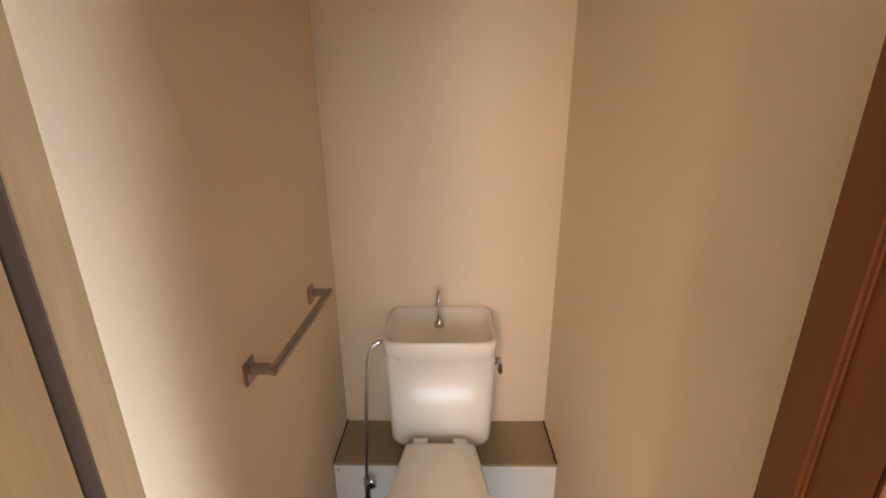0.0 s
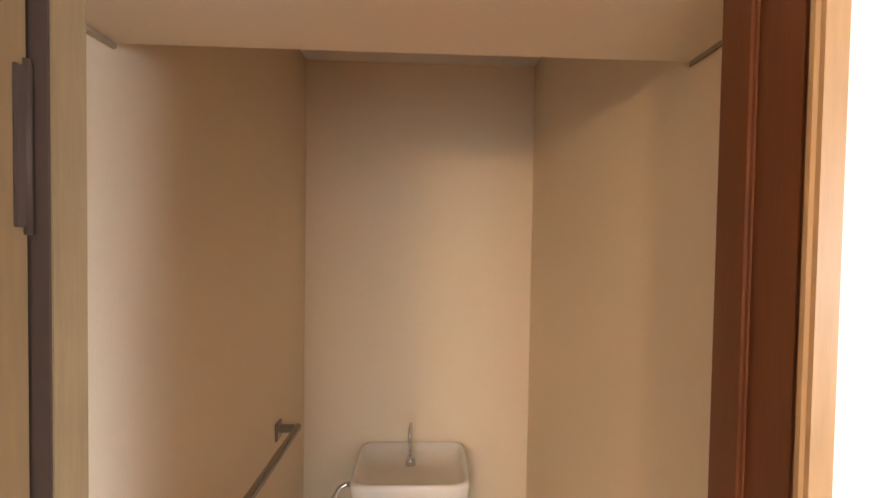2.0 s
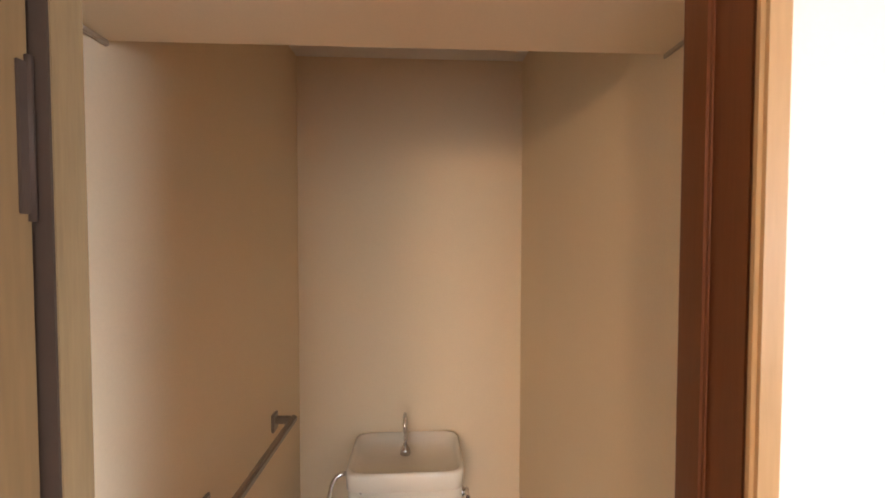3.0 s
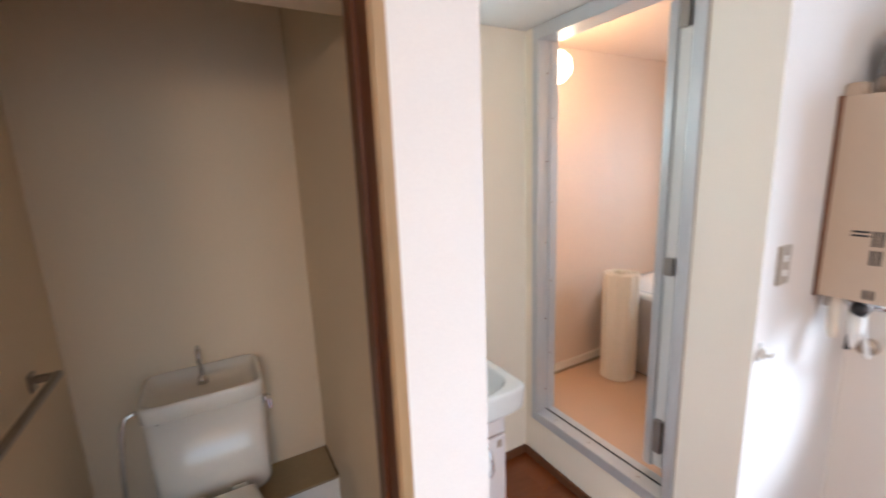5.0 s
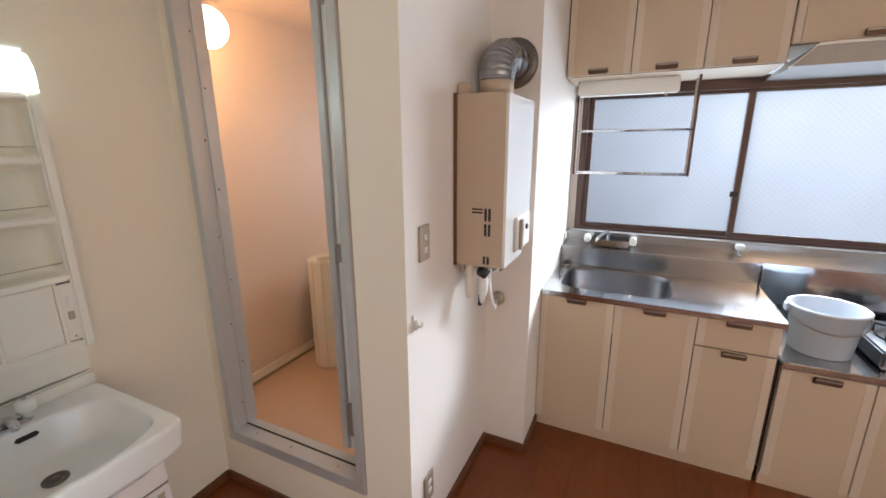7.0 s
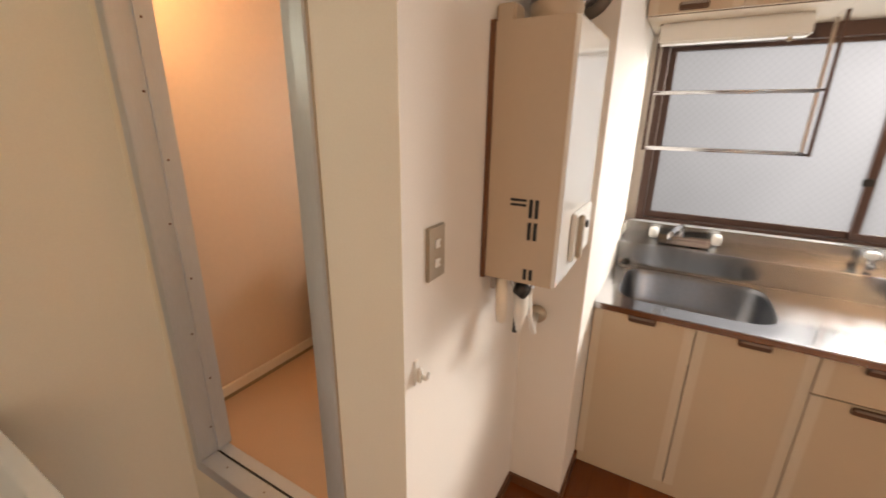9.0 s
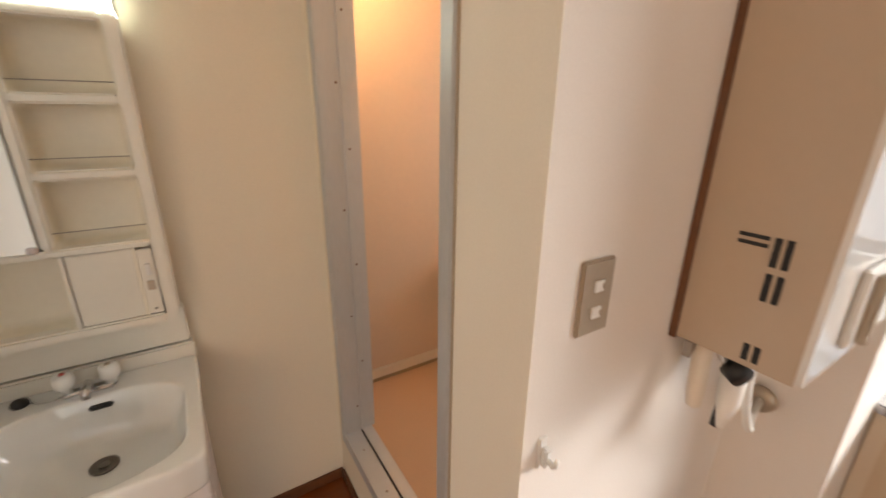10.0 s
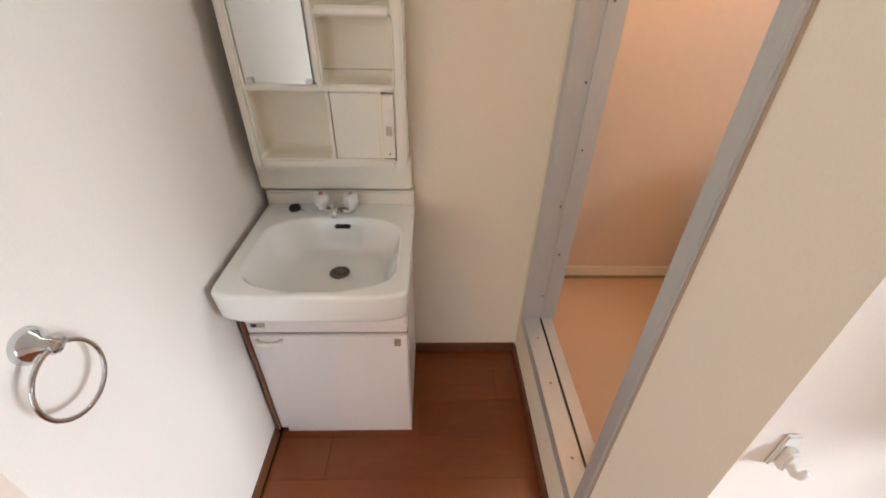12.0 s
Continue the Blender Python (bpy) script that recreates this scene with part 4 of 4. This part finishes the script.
for i in range(3):
    y0, y1 = -0.2175 - 0.3055 * i, -0.2175 - 0.3055 * (i + 1)
    u = thing("wall_cabinet", (3.03, (y0 + y1) / 2, 1.845), "beige laminate wall cabinet over the window", "cabinet", "upper kitchen cabinets")
    cabinet_body(u, y0, y1, 1.853, H - 0.003, XU + 0.0185, 3.249)
    door(u, XU, y0 - 0.0015, y1 + 0.0015, 1.857, H - 0.02, 1.876)
u = thing("wall_cabinet", (3.03, -1.5, 1.92), "wider beige wall cabinet over the range hood", "cabinet", "upper kitchen cabinets")
cabinet_body(u, -1.135, -1.95, 1.92, H - 0.003, XU + 0.0185, 3.249)
d = part("door", boxes((XU, XU + 0.018, -1.945, -1.17, 1.925, H - 0.02), bevel=0.001), DOOR_BEIGE, u, "beige laminate front")
part("edge", boxes((XU - 0.002, XU + 0.018, -1.169, -1.137, 1.925, H - 0.02), bevel=0.004), DOOR_EDGE, d, "pale rounded edge")
pull(d, XU, -1.40, 1.945, 0.07)
part("filler", boxes((XU + 0.004, XU + 0.02, -1.134, -1.1295, 1.85, H - 0.003)), DARK, u, "dark joint between cabinets")
hood = thing("range_hood", (3.0, -1.5, 1.84), "white shallow range hood under the cabinet", "range hood")
part("canopy", prism([(-1.14, 1.826), (-1.215, 1.905), (-1.95, 1.905), (-1.95, 1.826)], 2.745, 3.249, "x"), HOOD, hood)
part("visor", prism([(-1.128, 1.818), (-1.208, 1.898), (-1.95, 1.898), (-1.95, 1.909), (-1.213, 1.909), (-1.136, 1.832), (-1.122, 1.826)], 2.735, 2.7445, "x"), PLASTIC_W, hood, "white front trim")
under = thing("under_cabinet_lamp", (2.99, -0.5, 1.77), "white under-cabinet fluorescent lamp, unlit", "lamp")
part("housing", boxes((2.965, 3.04, -0.752, -0.258, 1.775, 1.8525), bevel=0.008), PLASTIC_W, under)
part("cord_switch", boxes((2.985, 3.005, -0.70, -0.685, 1.762, 1.776), bevel=0.002), PLATE, under)
rack = thing("dish_rack", (2.99, -0.54, 1.35), "hanging wire shelf with dark uprights before the window", "dish rack", moved=(0.004, -0.012, 0.006))
for y in (-0.249, -0.826):
    for x in (2.985, 3.12):
        part("upright", boxes((x - 0.006, x + 0.006, y - 0.006, y + 0.006, 1.345, 1.8465), bevel=0.002), BRONZE if x < 3 else RAIL, rack, "dark upright" if x < 3 else "")
for z in (1.352, 1.586):
    for x in (2.99, 3.115):
        part("bar", tube([(x, -0.249, z), (x, -0.826, z)], 0.005, 8), CHROME, rack)
    part("end_bar", tube([(2.99, -0.826, z), (3.115, -0.826, z)], 0.004, 8), CHROME, rack)

# window
window = setting("window_1", boxes((3.225, 3.30, -1.96, -0.255, 0.965, 1.0), (3.225, 3.30, -1.96, -0.255, 1.80, 1.862), (3.225, 3.30, -1.96, -0.255, 2.03, 2.06), (3.225, 3.30, -0.290, -0.255, 1.0, 1.80), (3.225, 3.30, -1.96, -1.925, 1.0, 1.80), (3.225, 3.30, -0.290, -0.255, 1.862, 2.03), (3.225, 3.30, -1.96, -1.925, 1.862, 2.03), bevel=0.002), BRONZE, "bronze aluminium sliding window with frosted glass", "window")
part("window_sill", boxes((3.179, 3.2245, -1.96, -0.225, 0.965, 0.987), bevel=0.003), ALU, window, "pale aluminium sill")
for side, y0, y1, x, g in (("l", -0.292, -1.132, 3.268, GLASS_L), ("r", -1.092, -1.923, 3.244, GLASS_R)):
    sash = part("sash", boxes((x - 0.011, x + 0.011, y1, y0, 1.001, 1.03), (x - 0.011, x + 0.011, y1, y0, 1.782, 1.799), (x - 0.011, x + 0.011, y0 - 0.03, y0, 1.03, 1.782), (x - 0.011, x + 0.011, y1, y1 + 0.034, 1.03, 1.782), bevel=0.0015), BRONZE, window)
    pane = part("pane", boxes((x - 0.003, x + 0.003, y1 + 0.034, y0 - 0.03, 1.03, 1.782)), g, sash, "frosted pane")
    pane.visible_shadow = False
top_pane = part("pane", boxes((3.257, 3.263, -1.925, -0.29, 1.862, 2.03)), GLASS_R, window, "frosted transom pane")
top_pane.visible_shadow = False
part("stile", boxes((3.23, 3.295, -1.125, -1.095, 1.8625, 2.0295)), BRONZE, window)
lock = part("latch", lathe([(0.014, 0), (0.014, -0.010), (0.008, -0.014), (0.008, -0.022)], (3.2325, -1.096, 1.245), 16, "x"), RUBBER, window, "dark crescent latch")
part("lever", boxes((3.204, 3.213, -1.108, -1.072, 1.232, 1.262), bevel=0.002), RUBBER, lock)
for y in (-1.84,):
    part("latch_knob", boxes((3.226, 3.233, y - 0.01, y + 0.01, 1.22, 1.25), bevel=0.002), RUBBER, window)

# assumed pendant behind the walker, never in view, added for warm fill
fill_lamp = thing("fill_pendant", (-0.5, -2.3, H), "lit warm glass pendant lamp, unseen, added for fill light", "lamp")
part("base", lathe([(0.07, 0), (0.07, -0.02), (0.05, -0.03), (0.05, -0.13)], (-0.5, -2.3, H - 0.001), 24), PLASTIC_W, fill_lamp)
part("cord", tube([(-0.5, -2.3, H - 0.12), (-0.5, -2.3, 1.85)], 0.004, 8), PLASTIC_W, fill_lamp)
hl = part("shade", lathe([(0.135 * math.sin(math.pi * k / 20), -0.135 * math.cos(math.pi * k / 20)) for k in range(1, 20)], (-0.5, -2.3, 1.72), 32), GLOBE, fill_lamp, "glowing opal globe")
hl.visible_shadow = False

# ---- bathroom ----
window_b = setting("window_2", boxes((3.215, 3.27, 0.25, 0.275, 1.25, 1.75), (3.215, 3.27, 0.725, 0.75, 1.25, 1.75), (3.215, 3.27, 0.275, 0.725, 1.25, 1.275), (3.215, 3.27, 0.275, 0.725, 1.725, 1.75)), BRONZE, "small frosted bathroom window", "window")
pane_b = part("pane", boxes((3.24, 3.246, 0.275, 0.725, 1.275, 1.725)), GLASS_R, window_b, "frosted pane")
globe = thing("globe_lamp", (1.61, 1.03, 1.985), "lit white glass globe lamp on the bathroom wall", "lamp")
part("base", lathe([(0.05, 0), (0.05, 0.012), (0.035, 0.020), (0.035, 0.035)], (1.6105, 1.03, 1.985), 24, "x"), PLASTIC_W, globe)
gl = part("shade", lathe([(0.080 * math.sin(math.pi * k / 20), -0.080 * math.cos(math.pi * k / 20)) for k in range(1, 20)], (1.712, 1.03, 1.985), 32, "x"), GLOBE, globe, "glowing opal globe")
gl.visible_shadow = False
cover = thing("bath_cover", (2.36, 1.09, 0.15), "rolled cream slatted bathtub cover standing on end", "bath cover")
turns, n_slats = 2.0, 22
for k in range(n_slats):
    a = 2 * math.pi * turns * k / n_slats
    r = 0.050 + 0.028 * a / (2 * math.pi)
    c, s = math.cos(a), math.sin(a)
    w = r * math.pi * 2 * turns / n_slats * 0.52
    bm = boxes((-0.010, 0.010, -w, w, 0, 0.695), bevel=0.005, seg=2)
    bmesh.ops.transform(bm, matrix=Matrix.Translation((2.36 + r * c, 1.10 + r * s, 0.15)) @ Matrix.Rotation(a, 4, "Z"), verts=bm.verts[:])
    part("slat", bm, ROLL, cover)
tub = thing("bathtub", (2.8, 0.72, 0.15), "off-white bathtub with rounded rim", "bathtub")
part("shell", loft([oval(2.832, 0.715, 0.352, 0.592, 0.165, 10), oval(2.832, 0.715, 0.352, 0.592, 0.66, 10), oval(2.832, 0.715, 0.366, 0.60, 0.665, 10), oval(2.832, 0.715, 0.366, 0.60, 0.695, 10), oval(2.832, 0.715, 0.360, 0.596, 0.703, 10), oval(2.832, 0.725, 0.300, 0.54, 0.703, 8), oval(2.832, 0.725, 0.29, 0.53, 0.69, 8), oval(2.832, 0.725, 0.26, 0.49, 0.32, 6), oval(2.832, 0.725, 0.20, 0.42, 0.25, 5)]), TUB, tub)
part("toe_gap", boxes((2.50, 3.15, 0.14, 1.31, 0.15, 0.166)), RUBBER, tub, "dark gap under the tub")

# ---- floorboards ----
plank_mesh = {}
rng = random.Random(5)
for row in range(30):
    y1 = 1.035 - 0.149 * row
    if y1 < -3.2:
        break
    x = -1.2 - rng.uniform(0, 0.8)
    while x < 3.25:
        ln = rng.choice((0.9, 0.91, 1.2, 1.21))
        a, b = max(x, -1.2), min(x + ln, 3.25)
        if y1 > 0.2:
            a, b = max(a, 0.587), min(b, 1.499)
        if b - a > 0.02:
            key = round(b - a, 3)
            if key not in plank_mesh:
                plank_mesh[key] = mesh_of("plank", boxes((0, key - 0.0006, 0, 0.1483, -0.014, 0)), PLANK)
            p = new("plank", plank_mesh[key])
            p.parent = floor_ob
            p.location = (a, y1 - 0.149, 0)
        x += ln

# fine placing of whole things
for ob, moved in MOVED.items():
    ob.location = ob.location + Vector(moved)
